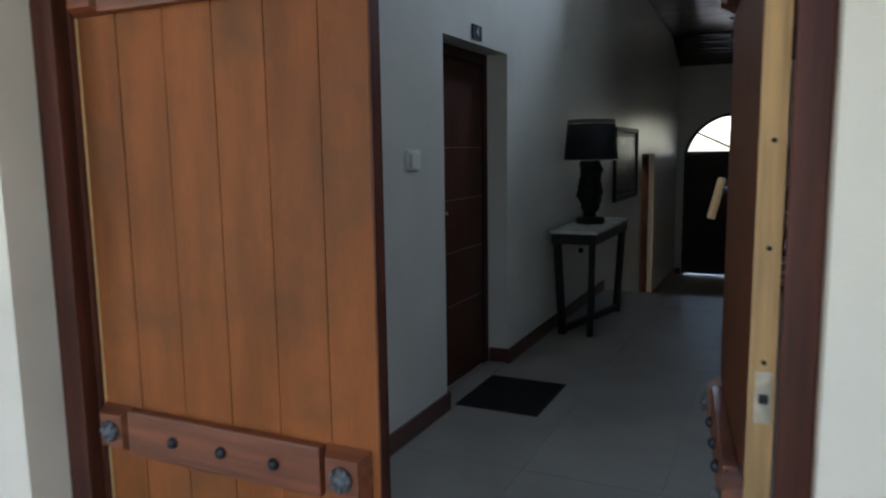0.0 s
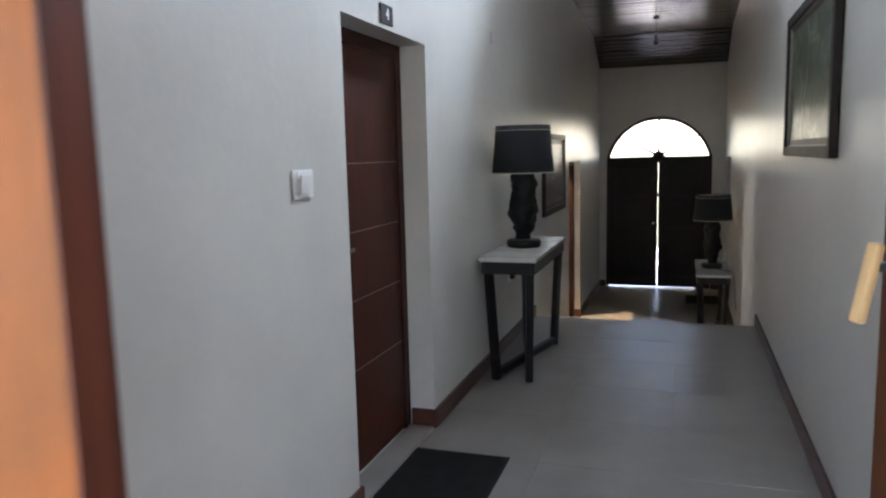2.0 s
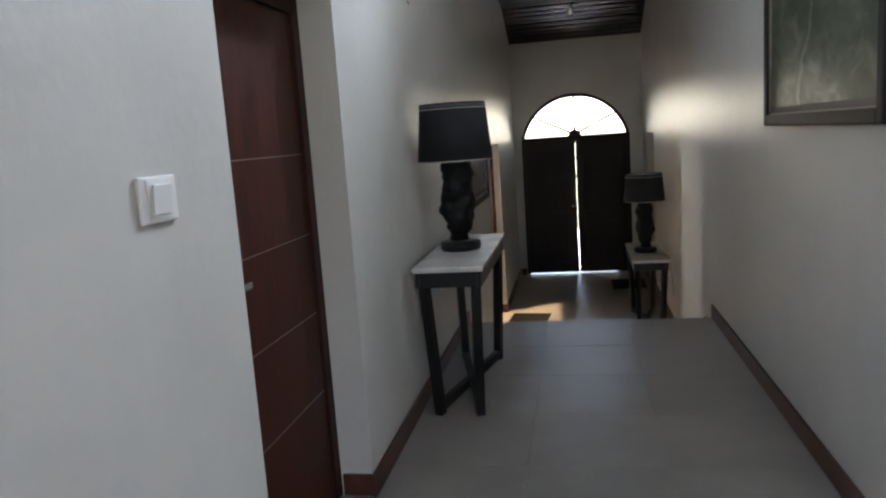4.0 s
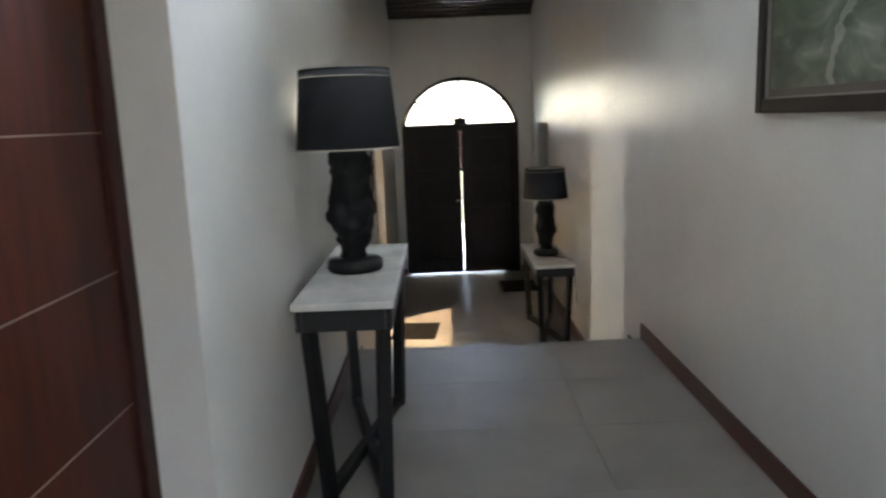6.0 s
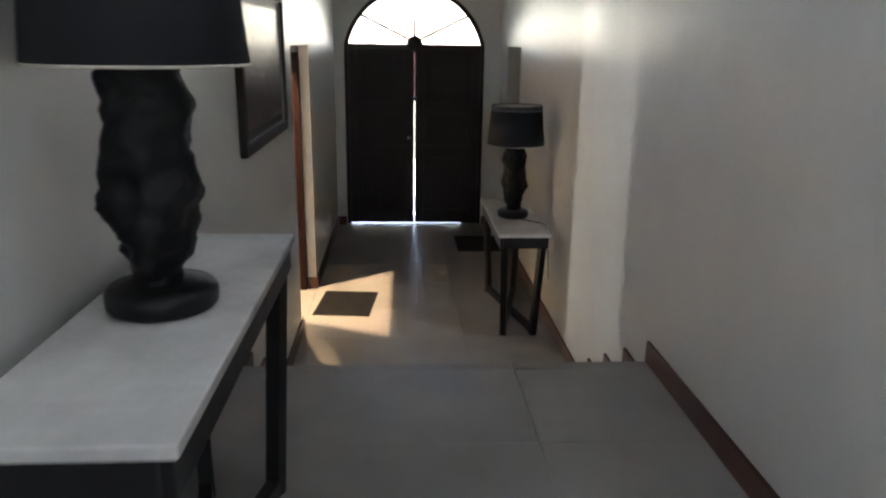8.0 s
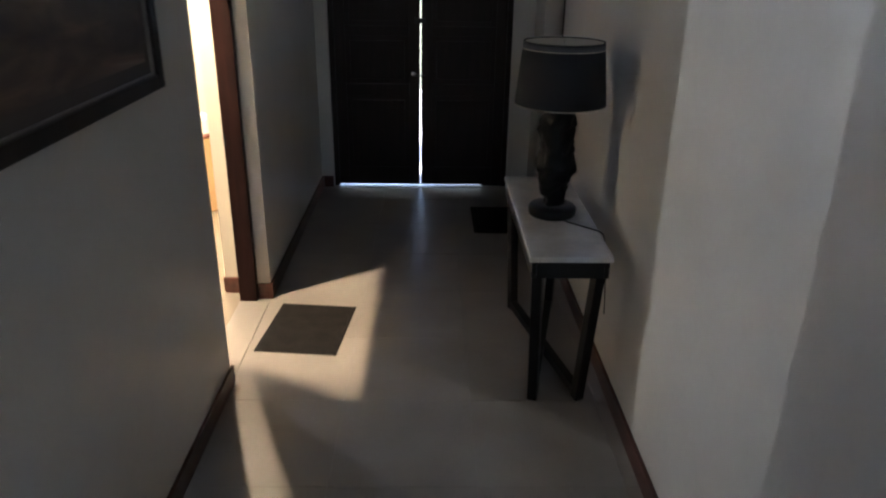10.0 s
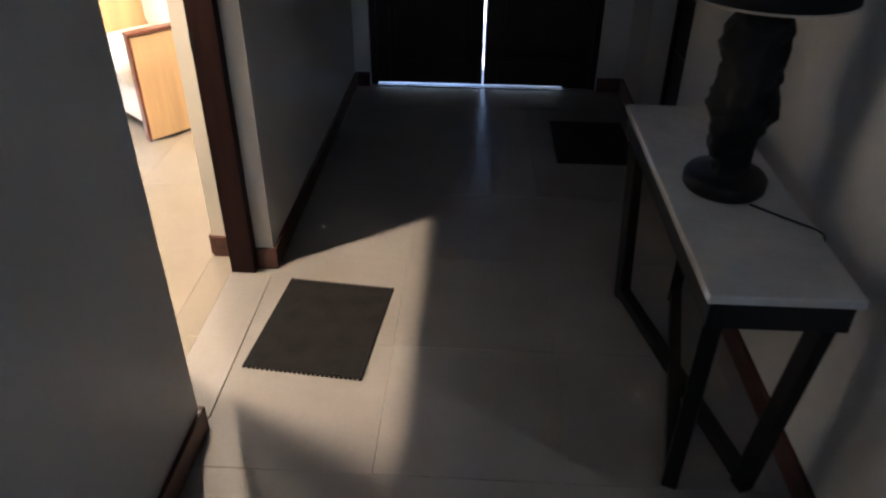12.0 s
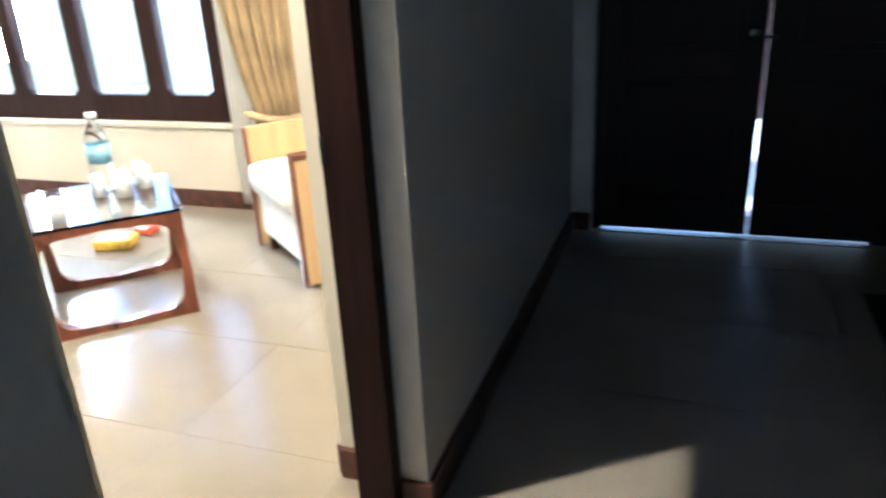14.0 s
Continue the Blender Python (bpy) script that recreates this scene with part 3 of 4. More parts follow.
    part("sill", box((ACX - AHALF, END + 0.005, L - 0.02), (ACX + AHALF, END + 0.25, L + 0.002), 0.002), TILE, d, "stone sill under the door")
    return d


garden_door()


# the entrance: one leaf closed, one leaf swung inwards
def stud(m, r, parent, label):
    part("stud", turned([(0.0, 0), (r, 0), (r * 1.02, 0.004), (r * 0.8, 0.010), (r * 0.45, 0.0135), (0.0, 0.0145)], 14, m), IRON, parent, label)


def rosette(m, parent):
    bm = turned([(0.0, 0), (0.026, 0), (0.027, 0.005), (0.019, 0.009), (0.016, 0.008), (0.013, 0.015), (0.0, 0.018)], 12, m)
    for k in range(8):
        add = turned([(0.0, 0), (0.007, 0.0), (0.007, 0.007), (0.0, 0.011)], 8, m @ pose(0.020 * math.cos(k * math.pi / 4), 0.020 * math.sin(k * math.pi / 4), 0.003))
        tmp = bpy.data.meshes.new("petal")
        add.to_mesh(tmp); add.free()
        bm.from_mesh(tmp)
        bpy.data.meshes.remove(tmp)
    part("rosette", bm, GREY_IRON, parent, "grey cast iron rosette bolt head")


def entrance_leaf(name, mirror, at, label, k):
    """A leaf of six planks, or one smooth board on the mirrored leaf, with studded rails, k times 0.752 m wide. Hinge at the origin, face to -y, the leaf along +x."""
    d = tagged(new(name), label, "door", "", "structure")
    d.matrix_basis = at
    s = -1 if mirror else 1
    W, H0, H1, TH = 0.752, 0.02, 2.04, (0.041 if mirror else 0.036)
    P = lambda nm, bmx, mat, par, lab="": part(nm, bmx, mat, par, lab)
    def B(x0, x1, yy0, yy1, z0, z1, bev=0.003):
        a, b = s * x0 * k, s * x1 * k
        return box((min(a, b), yy0, z0), (max(a, b), yy1, z1), bev)
    core = P("core", B(0.006, W - 0.004, 0.022, TH - 0.002, H0, H1), FRAME_WOOD, d, "dark brown back of the leaf")
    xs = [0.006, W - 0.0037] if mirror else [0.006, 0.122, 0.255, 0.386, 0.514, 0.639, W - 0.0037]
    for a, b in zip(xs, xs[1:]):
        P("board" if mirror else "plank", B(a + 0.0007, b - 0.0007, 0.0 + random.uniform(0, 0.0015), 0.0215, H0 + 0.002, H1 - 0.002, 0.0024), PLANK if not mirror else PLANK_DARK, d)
    P("lock_edge", B(W - 0.0035, W, 0.0005, TH, H0, H1, 0.001), FRAME_WOOD, d, "dark brown painted edge")
    P("hinge_edge", B(0.0, 0.0055, 0.0, TH, H0, H1, 0.001), RAW_WOOD, d, "raw pale wooden edge")
    lift = 0.028 if mirror else 0.0
    for z0, z1 in ((0.700 + lift, 0.808 + lift), (1.722, 1.830), (0.08, 0.188)):
        zc = (z0 + z1) / 2
        P("rail", B(0.100, 0.626, -0.028, -0.0005, z0, z1, 0.004), PLANK_RAIL, d, "studded cross rail")
        for a, b in ((0.004, 0.098), (0.628, 0.732)):
            bm = B(a, b, -0.033, -0.0005, z0 - 0.002, z1 + 0.002, 0.0)
            front = [v for v in bm.verts if v.co.y < -0.03]
            c = sum((v.co for v in front), Vector()) / 4
            for v in front:
                v.co.x = c.x + (v.co.x - c.x) * 0.72
                v.co.z = c.z + (v.co.z - c.z) * 0.72
            P("rail_block", bm, PLANK_RAIL, d, "bevelled block at the end of the rail")
            rosette(pose(s * k * (a + b) / 2, -0.033, zc, 90), d)
        for x in (0.238, 0.375, 0.514):
            stud(pose(s * k * x, -0.028, zc, 90), 0.0135, d, "dark iron stud")
    return d


HINGE_L, HINGE_R = -0.790, 0.661
entrance_leaf("door_5", False, pose(HINGE_L, 0.904, 0.0, 0, 0, 0.3), "closed leaf of orange varnished planks with studded rails", 1.04)
leaf_r = entrance_leaf("door_6", True, pose(HINGE_R, 0.97, 0.0, 0, 0, -82.4), "open entrance leaf of varnished planks, darker than the closed leaf, swung inwards", 0.88)
part("handle_post", bar((-0.640, 0.0, 1.305), (-0.640, -0.018, 1.305), 0.012, 0.012, 0.003), IRON, leaf_r)
part("pull_handle", bar((-0.643, -0.014, 1.335), (-0.630, -0.038, 1.235), 0.017, 0.016, 0.005), HONEY, leaf_r, "honey-coloured wooden pull handle")
for z in (1.418, 1.247, 1.058):
    part("peg", turned([(0.0, 0), (0.0042, 0), (0.0042, 0.0008), (0.0, 0.001)], 10, pose(0.0005, 0.022, z, 0, 90, 0)), IRON, leaf_r, "dark screw hole in the edge")
part("lock_plate", box((-0.001, 0.010, 0.955), (0.0016, 0.036, 1.043), 0.0005), PLATE, leaf_r, "pale brass lock plate")
part("lock_latch", box((0.001, 0.016, 0.99), (0.008, 0.030, 1.005), 0.001), IRON, leaf_r)

entrance_frame = tagged(new("entrance_frame"), "dark red-brown wooden frame of the arched entrance", "door frame", "", "structure")
part("frame_post", box((-0.8715, 0.852, -0.005), (-0.800, 1.00, 2.06), 0.004), FRAME_WOOD, entrance_frame)
part("frame_stop", box((-0.7995, 0.892, -0.005), (-0.790, 1.00, 2.06), 0.003), FRAME_WOOD, entrance_frame)
part("frame_post", box((0.706, 0.852, -0.005), (0.7565, 1.00, 2.06), 0.004), FRAME_WOOD, entrance_frame)
part("frame_transom", box((-0.799, 0.88, 2.065), (0.705, 1.00, 2.12), 0.004), FRAME_WOOD, entrance_frame)
part("frame_arch", arched_bar(FCX, FHALF - 0.001, FSPRING + 0.05, FRISE - 0.055, 0.06, 0.88, 1.00), FRAME_WOOD, entrance_frame)
for a in (-0.45, 0.0, 0.45):
    part("fan_bar", bar((FCX, 0.94, 2.11), (FCX + a, 0.94, 2.60 if a == 0 else 2.52), 0.02, 0.03, 0.003), FRAME_WOOD, entrance_frame)


# ---- hall things ----
def console_table(at, label, H):
    """A console 1.22 m long: marble slab, black apron, four leaning legs, crossed floor stretchers. Centre at the origin, long side along y."""
    t = thing("console_table", label, "table", at, "console tables in the hall")
    hw, hl = 0.181, 0.592
    part("tabletop", box((-hw, -hl, H - 0.026), (hw, hl, H), 0.005), MARBLE, t, "white marble slab")
    for s in (-1, 1):
        part("apron", box((s * (hw - 0.012), -hl + 0.012, H - 0.105), (s * (hw - 0.034), hl - 0.012, H - 0.0265), 0.003), BLACKWOOD, t)
        part("apron", box((-hw + 0.0345, s * (hl - 0.012), H - 0.105), (hw - 0.0345, s * (hl - 0.034), H - 0.0265), 0.003), BLACKWOOD, t)
    part("underside", box((-hw + 0.035, -hl + 0.035, H - 0.05), (hw - 0.035, hl - 0.035, H - 0.027)), BLACKWOOD, t)
    for sx in (-1, 1):
        for sy in (-1, 1):
            part("leg", bar((sx * 0.106, sy * 0.468, 0.0), (sx * 0.134, sy * 0.540, H - 0.055), 0.046, 0.052, 0.006), BLACKWOOD, t)
    for s in (-1, 1):
        part("stretcher", bar((0.106, s * 0.462, 0.034 + (0.004 if s > 0 else 0)), (-0.106, -s * 0.462, 0.034 + (0.004 if s > 0 else 0)), 0.042, 0.050, 0.005), BLACKWOOD, t)
    return t


H1, H2 = 0.815, 0.790
TAB1 = (-0.693, 5.47, 0.0)
TAB2 = (0.660, 9.285, L)
console_table(pose(*TAB1), "black console table with a white marble top, upper hall", H1)
console_table(pose(*TAB2), "black console table with a white marble top, lower hall", H2)


def table_lamp(at, label, z0, z1):
    """A tall lamp: oval foot, rough carved body, tapered black drum shade with a pale lining."""
    t = thing("table_lamp", label, "lamp", at, "table lamps on the consoles")
    part("foot", turned([(0.0, 0), (0.108, 0), (0.116, 0.010), (0.117, 0.038), (0.108, 0.050), (0.06, 0.054), (0.0, 0.054)], 36), BLACKWOOD, t)
    prof = [(0.0, 0.05), (0.054, 0.052), (0.057, 0.075), (0.058, 0.10), (0.070, 0.14), (0.086, 0.19), (0.096, 0.25), (0.095, 0.31), (0.091, 0.37), (0.088, 0.42), (0.080, 0.46), (0.074, 0.49), (0.062, 0.53), (0.030, 0.545), (0.0, 0.546)]
    fine = []
    for (ra, za), (rb, zb) in zip(prof, prof[1:]):
        for k in range(4):
            fine.append((ra + (rb - ra) * k / 4, za + (zb - za) * k / 4))
    fine.append(prof[-1])
    bm = turned(fine, 40)
    for v in bm.verts:
        r = math.hypot(v.co.x, v.co.y)
        if r > 0.03:
            n = noise.noise(Vector((v.co.x * 9, v.co.y * 9, v.co.z * 11))) * 0.028 + noise.noise(Vector((v.co.x * 28, v.co.y * 28, v.co.z * 34 + 5))) * 0.017
            k = (r + n) / r
            v.co.x *= k * 0.98
            v.co.y *= k * 0.86
    part("body", bm, CARVED, t, "rough carved black body")
    part("socket", turned([(0.0, 0.545), (0.016, 0.545), (0.016, 0.60), (0.012, 0.63), (0.0, 0.63)], 16), STEEL, t)
    part("bulb", turned([(0.0, 0.63), (0.014, 0.632), (0.028, 0.67), (0.030, 0.69), (0.020, 0.715), (0.0, 0.722)], 16), BULB, t, "unlit white bulb")
    r0, r1 = 0.212, 0.184
    shade = part("shade", turned_shell(r0, r1, z0, z1, 0.003), SHADE, t, "black fabric drum shade")
    part("lining", turned_shell(r0 - 0.0035, r1 - 0.0035, z0 + 0.002, z1 - 0.002, 0.001), SHADE_IN, shade, "pale lining")
    for z, r in ((z0, r0), (z1, r1)):
        part("trim", turned_shell(r + 0.001, r + 0.001, z - 0.002, z + 0.004, 0.005), SHADE_IN if z == z0 else SHADE, shade, "thin edge trim")
    rb = r1 + (r0 - r1) * 0.026 / (z1 - z0)
    part("top_band", turned_shell(rb + 0.0012, r1 + 0.0012, z1 - 0.026, z1 - 0.0045, 0.001), SHADE_BAND, shade, "greyish band below the upper rim")
    part("trim", turned_shell(rb + 0.0022, rb + 0.0022, z1 - 0.030, z1 - 0.026, 0.003), SHADE_IN, shade, "thin pale trim")
    for a in (0, 120, 240):
        part("spider_arm", bar((0, 0, z1 - 0.03), ((r1 - 0.006) * math.cos(radians(a)), (r1 - 0.006) * math.sin(radians(a)), z1 - 0.012), 0.004, 0.004, 0.001), STEEL, shade)
    return t


def turned_shell(r0, r1, z0, z1, thick, segments=48):
    bm = bmesh.new()
    rings = []
    for r, z in ((r0, z0), (r1, z1), (r1 - thick, z1), (r0 - thick, z0)):
        rings.append([bm.verts.new((r * math.cos(2 * math.pi * i / segments), r * math.sin(2 * math.pi * i / segments), z)) for i in range(segments)])
    for k in range(4):
        a, b = rings[k], rings[(k + 1) % 4]
        for i in range(segments):
            f = bm.faces.new((a[i], a[(i + 1) % segments], b[(i + 1) % segments], b[i]))
            f.smooth = k in (0, 2)
    bmesh.ops.recalc_face_normals(bm, faces=bm.faces)
    return bm


table_lamp(pose(-0.708, 5.455, H1 + 0.0005, 0, 0, 20), "tall carved black table lamp with black drum shade, unlit", 0.508, 0.82)
table_lamp(pose(0.655, 9.24, L + H2 + 0.0005, 0, 0, 200), "carved black table lamp on the lower console, unlit", 0.545, 0.825)


def tube(points, r, name="cable", mat=None, label="", category=""):
    cu = bpy.data.curves.new(name, "CURVE")
    cu.dimensions, cu.bevel_depth, cu.bevel_resolution = "3D", r, 2
    sp = cu.splines.new("NURBS")
    sp.points.add(len(points) - 1)
    for p, c in zip(sp.points, points):
        p.co = (*c, 1)
    sp.use_endpoint_u, sp.order_u = True, 3
    dg_ob = new(name, cu)
    me = bpy.data.meshes.new_from_object(dg_ob.evaluated_get(bpy.context.evaluated_depsgraph_get()))
    bpy.data.objects.remove(dg_ob)
    ob = new(name, me)
    me.materials.clear()
    me.materials.append(mat)
    return tagged(ob, label, category)


tube([(0.70, 9.13, L + H2 + 0.004), (0.78, 9.05, L + H2 + 0.004), (0.84, 9.00, L + H2 + 0.004), (0.872, 9.00, L + 0.77), (0.895, 8.99, L + 0.5), (0.905, 9.00, L + 0.36)], 0.0035, "lamp_cable", BLACKWOOD, "black lamp cable running down behind the console", "cable")
tube([(-0.77, 5.50, H1 + 0.004), (-0.85, 5.52, H1 + 0.004), (-0.89, 5.55, 0.78), (-0.905, 5.72, 0.66), (-0.908, 5.88, 0.56)], 0.0035, "lamp_cable", BLACKWOOD, "black lamp cable running to the wall socket", "cable")


def door_mat(x0, x1, y0, y1, z, label, turn=0.0):
    """A rubber mat with a toothed edge and a ribbed face."""
    bm = box((x0 + 0.009, y0 + 0.009, z + 0.0005), (x1 - 0.009, y1 - 0.009, z + 0.009), 0.002)
    m = tagged(part("door_mat", bm, RUBBER), label, "mat", "mats before the doors")
    teeth = bmesh.new()
    for n, (a, b), fixed, axis in ((26, (x0, x1), (y0, y1), 0), (32, (y0, y1), (x0, x1), 1)):
        for i in range(n):
            c = a + (b - a) * (i + 0.5) / n
            w = (b - a) / n * 0.28
            for f in fixed:
                inner = f + (0.011 if f == fixed[0] else -0.011)
                lo, hi = (c - w, min(f, inner)), (c + w, max(f, inner))
                p = ((lo[0], lo[1]), (hi[0], hi[1])) if axis == 0 else ((lo[1], lo[0]), (hi[1], hi[0]))
                add_box(teeth, (*p[0], z + 0.0005), (*p[1], z + 0.008))
    part("toothed_edge", teeth, RUBBER, m)
    ribs = bmesh.new()
    k = 0
    yy = y0 + 0.02
    while yy < y1 - 0.02:
        add_box(ribs, (x0 + 0.015, yy, z + 0.009), (x1 - 0.015, yy + 0.0055, z + 0.0112))
        yy += 0.0115
    tagged(part("ribs", ribs, RUBBER, m), kind="stuff")
    c = ((x0 + x1) / 2, (y0 + y1) / 2, 0.0)
    m.matrix_basis = pose(*c, 0, 0, turn) @ Matrix.Translation(c).inverted()
    return m


door_mat(-0.912, -0.436, 3.245, 3.815, 0.0, "black rubber doormat before the mahogany door")
door_mat(-0.857, -0.413, 9.213, 9.772, L, "black toothed rubber doormat lit by the open doorway", -5.5)
door_mat(0.389, 0.829, 10.99, 11.585, L, "black rubber doormat before the lower dark door")


def picture(name, side, y0, y1, z0, z1, canvas_mat, fw, label, mw=0.05):
    p = thing(name, label, "picture", pose(side * HX, (y0 + y1) / 2, (z0 + z1) / 2))
    w, h = (y1 - y0) / 2, (z1 - z0) / 2
    def X(a, b):
        return (min(-side * a, -side * b), max(-side * a, -side * b))
    xa, xb = X(0.002, 0.038)
    part("frame_side", box((xa, -w, -h), (xb, -w + fw, h), 0.006), PIC_FRAME, p)
    part("frame_side", box((xa, w - fw, -h), (xb, w, h), 0.006), PIC_FRAME, p)
    part("frame_rail", box((xa, -w + fw + 0.0005, -h), (xb, w - fw - 0.0005, -h + fw), 0.006), PIC_FRAME, p)
    part("frame_rail", box((xa, -w + fw + 0.0005, h - fw), (xb, w - fw - 0.0005, h), 0.006), PIC_FRAME, p)
    xa, xb = X(0.003, 0.012)
    part("mount", box((xa, -w + fw * 0.8, -h + fw * 0.8), (xb, w - fw * 0.8, h - fw * 0.8)), PIC_MAT, p, "grey mount")
    xa, xb = X(0.0122, 0.024)
    for a0, a1, c0, c1 in ((-w + fw, w - fw, -h + fw, -h + fw + 0.007), (-w + fw, w - fw, h - fw - 0.007, h - fw), (-w + fw, -w + fw + 0.007, -h + fw + 0.0075, h - fw - 0.0075), (w - fw - 0.007, w - fw, -h + fw + 0.0075, h - fw - 0.0075)):
        part("liner", box((xa, a0 + 0.0006, c0 + 0.0006), (xb, a1 - 0.0006, c1 - 0.0006), 0.001), PIC_LINER, p, "thin silvered liner")
    xa, xb = X(0.0125, 0.016)
    c = part("canvas", box((xa, -w + fw + mw, -h + fw + mw), (xb, w - fw - mw, h - fw - mw)), canvas_mat, p, "landscape print")
    return p


picture("framed_picture", 1, 3.85, 5.27, 1.405, 2.17, PAINT_GREEN, 0.052, "green valley landscape with a winding path, dark frame", 0.034)
picture("framed_picture", -1, 7.24, 8.47, 0.853, 1.635, PAINT_BROWN, 0.05, "brown desert landscape print in a dark frame")

# switch, socket, number plate, vent
sw = thing("light_switch", "white square plastic light switch on the wall", "switch", pose(-HX, 2.803, 1.368))
part("plate", box((0.0004, -0.069, -0.049), (0.009, 0.069, 0.049), 0.004), PLASTIC, sw)
part("inner_frame", box((0.0092, -0.046, -0.042), (0.0115, 0.046, 0.042), 0.001), PLASTIC, sw)
part("rocker", box((-0.002, -0.034, -0.032), (0.004, 0.034, 0.032), 0.002, pose(0.0145, 0, 0, 0, 5, 0)), PLASTIC, sw)
so = thing("wall_socket", "white plastic wall socket under the console", "socket", pose(-HX, 5.89, 0.53))
part("plate", box((0.0004, -0.05, -0.045), (0.009, 0.05, 0.045), 0.004), PLASTIC, so)
part("plug", box((0.0092, -0.02, -0.02), (0.045, 0.02, 0.02), 0.006), BLACKP, so)
ns = thing("number_plate", "small black door number plate with white figure 4", "sign", pose(-HX, 3.61, 2.072))
part("plate", box((0.0004, -0.066, -0.041), (0.008, 0.066, 0.041), 0.002), BLACKP, ns)
fc = bpy.data.curves.new("figure", "FONT")
fc.body, fc.size, fc.align_x, fc.align_y, fc.extrude = "4", 0.070, "CENTER", "CENTER", 0.0008
fo = new("figure", fc)
fm = bpy.data.meshes.new_from_object(fo.evaluated_get(bpy.context.evaluated_depsgraph_get()))
bpy.data.objects.remove(fo)
fig = new("figure", fm)
fm.materials.clear()
fm.materials.append(WHITEP)
fig.parent = ns
fig.matrix_basis = pose(0.0093, 0.0, 0.0, 90, 0, 90)
tagged(fig, "white figure 4")
vent = thing("wall_vent", "small round cream cover plate high on the wall", "vent", pose(-HX, 5.47, 2.24, 0, 90, 0))
part("cover", turned([(0.0, 0.0005), (0.042, 0.0005), (0.042, 0.006), (0.034, 0.010), (0.0, 0.010)], 24), PLASTER, vent)
pend = thing("pendant_bulb", "bare bulb on a short black cord below the ceiling", "ceiling light", pose(-0.03, 10.4, ceiling_z(10.4) - 0.006))
part("rose", turned([(0.0, 0), (0.045, 0), (0.04, -0.02), (0.0, -0.025)], 20), BLACKP, pend)
part("cord", bar((0, 0, -0.02), (0, 0, -0.22), 0.008, 0.008, 0.002), BLACKP, pend)
part("socket", turned([(0.0, -0.21), (0.02, -0.215), (0.02, -0.26), (0.0, -0.265)], 16), BLACKP, pend)
part("bulb", turned([(0.0, -0.26), (0.016, -0.265), (0.03, -0.31), (0.02, -0.34), (0.0, -0.35)], 16), PLASTIC, pend, "white bulb")


# ---- sitting room beside the lower hall ----
RX0, RX1, RY0, RY1, RZ = -5.2, WI, 4.9, END - 0.02, 2.42
WX0, WX1, WZ0, WZ1 = -5.0, -2.96, -0.140, 1.515
bm = bmesh.new()
add_box(bm, (RX0 - 0.2, RY1, L - 0.2), (WX0, RY1 + 0.25, TOP))
add_box(bm, (WX1, RY1, L - 0.2), (RX1, RY1 + 0.25, TOP))
add_box(bm, (WX0, RY1, L - 0.2), (WX1, RY1 + 0.25, WZ0))
add_box(bm, (WX0, RY1, WZ1), (WX1, RY1 + 0.25, TOP))
structure("wall_room_north", bm, ROOM_PAINT, "warm cream sitting room wall with the window", "wall")
structure("wall_room_west", box((RX0 - 0.2, RY0 - 0.2, L - 0.2), (RX0, RY1, TOP)), ROOM_PAINT, "warm cream sitting room wall", "wall")
structure("wall_room_south", box((RX0, RY0 - 0.2, L - 0.2), (RX1, RY0, TOP)), ROOM_PAINT, "warm cream sitting room wall", "wall")
structure("ceiling_room", box((RX0, RY0, RZ), (RX1, RY1, RZ + 0.1)), ROOM_PAINT, "plain cream sitting room ceiling", "ceiling")
structure("baseboard", box((RX0, RY1 - T, L), (RX1, RY1 - 0.0005, L + 0.11), 0.004), SKIRT, "red-brown skirting under the window", "baseboard")
structure("baseboard", box((RX1 - T, D2[1] + 0.082, L), (RX1 - 0.0005, RY1 - T - 0.002, L + SK), 0.004), SKIRT, "red-brown skirting board", "baseboard")

win = tagged(new("window_1"), "dark brown wooden window with four tall panes", "window", "", "structure")
y0, y1 = RY1 + 0.02, RY1 + 0.10
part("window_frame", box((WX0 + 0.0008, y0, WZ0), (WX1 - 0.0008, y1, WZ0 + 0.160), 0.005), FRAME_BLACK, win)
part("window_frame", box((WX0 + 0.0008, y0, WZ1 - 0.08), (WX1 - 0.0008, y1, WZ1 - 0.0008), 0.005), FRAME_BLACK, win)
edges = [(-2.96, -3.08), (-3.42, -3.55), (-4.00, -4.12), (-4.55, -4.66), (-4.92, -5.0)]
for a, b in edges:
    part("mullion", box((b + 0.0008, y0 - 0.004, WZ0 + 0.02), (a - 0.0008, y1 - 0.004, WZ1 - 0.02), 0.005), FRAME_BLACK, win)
for (a0, a1), (b0, b1) in zip(edges, edges[1:]):
    p = part("pane", box((b0, y0 + 0.04, WZ0 + 0.160), (a1, y0 + 0.044, WZ1 - 0.08)), GLASS, win)
    p.visible_shadow = False
    for x, sx in ((a1, -1), (b0, 1)):
        bm = bmesh.new()
        lo = [bm.verts.new((x + sx * dx, yy, WZ0 + 0.158 + dz)) for yy in (y0 + 0.004, y0 + 0.036) for dx, dz in ((-0.002, 0), (0.045, 0), (-0.002, 0.04))]
        bm.faces.new(lo[:3]); bm.faces.new(lo[3:])
        for q in range(3):
            bm.faces.new((lo[q], lo[(q + 1) % 3], lo[3 + (q + 1) % 3], lo[3 + q]))
        bmesh.ops.recalc_face_normals(bm, faces=bm.faces)
        part("corner_block", bm, FRAME_BLACK, win)
part("window_sill", box((WX0 - 0.03, RY1 - 0.03, WZ0 - 0.03), (WX1 + 0.03, RY1 + 0.02, WZ0 - 0.0005), 0.006), ROOM_PAINT, win)


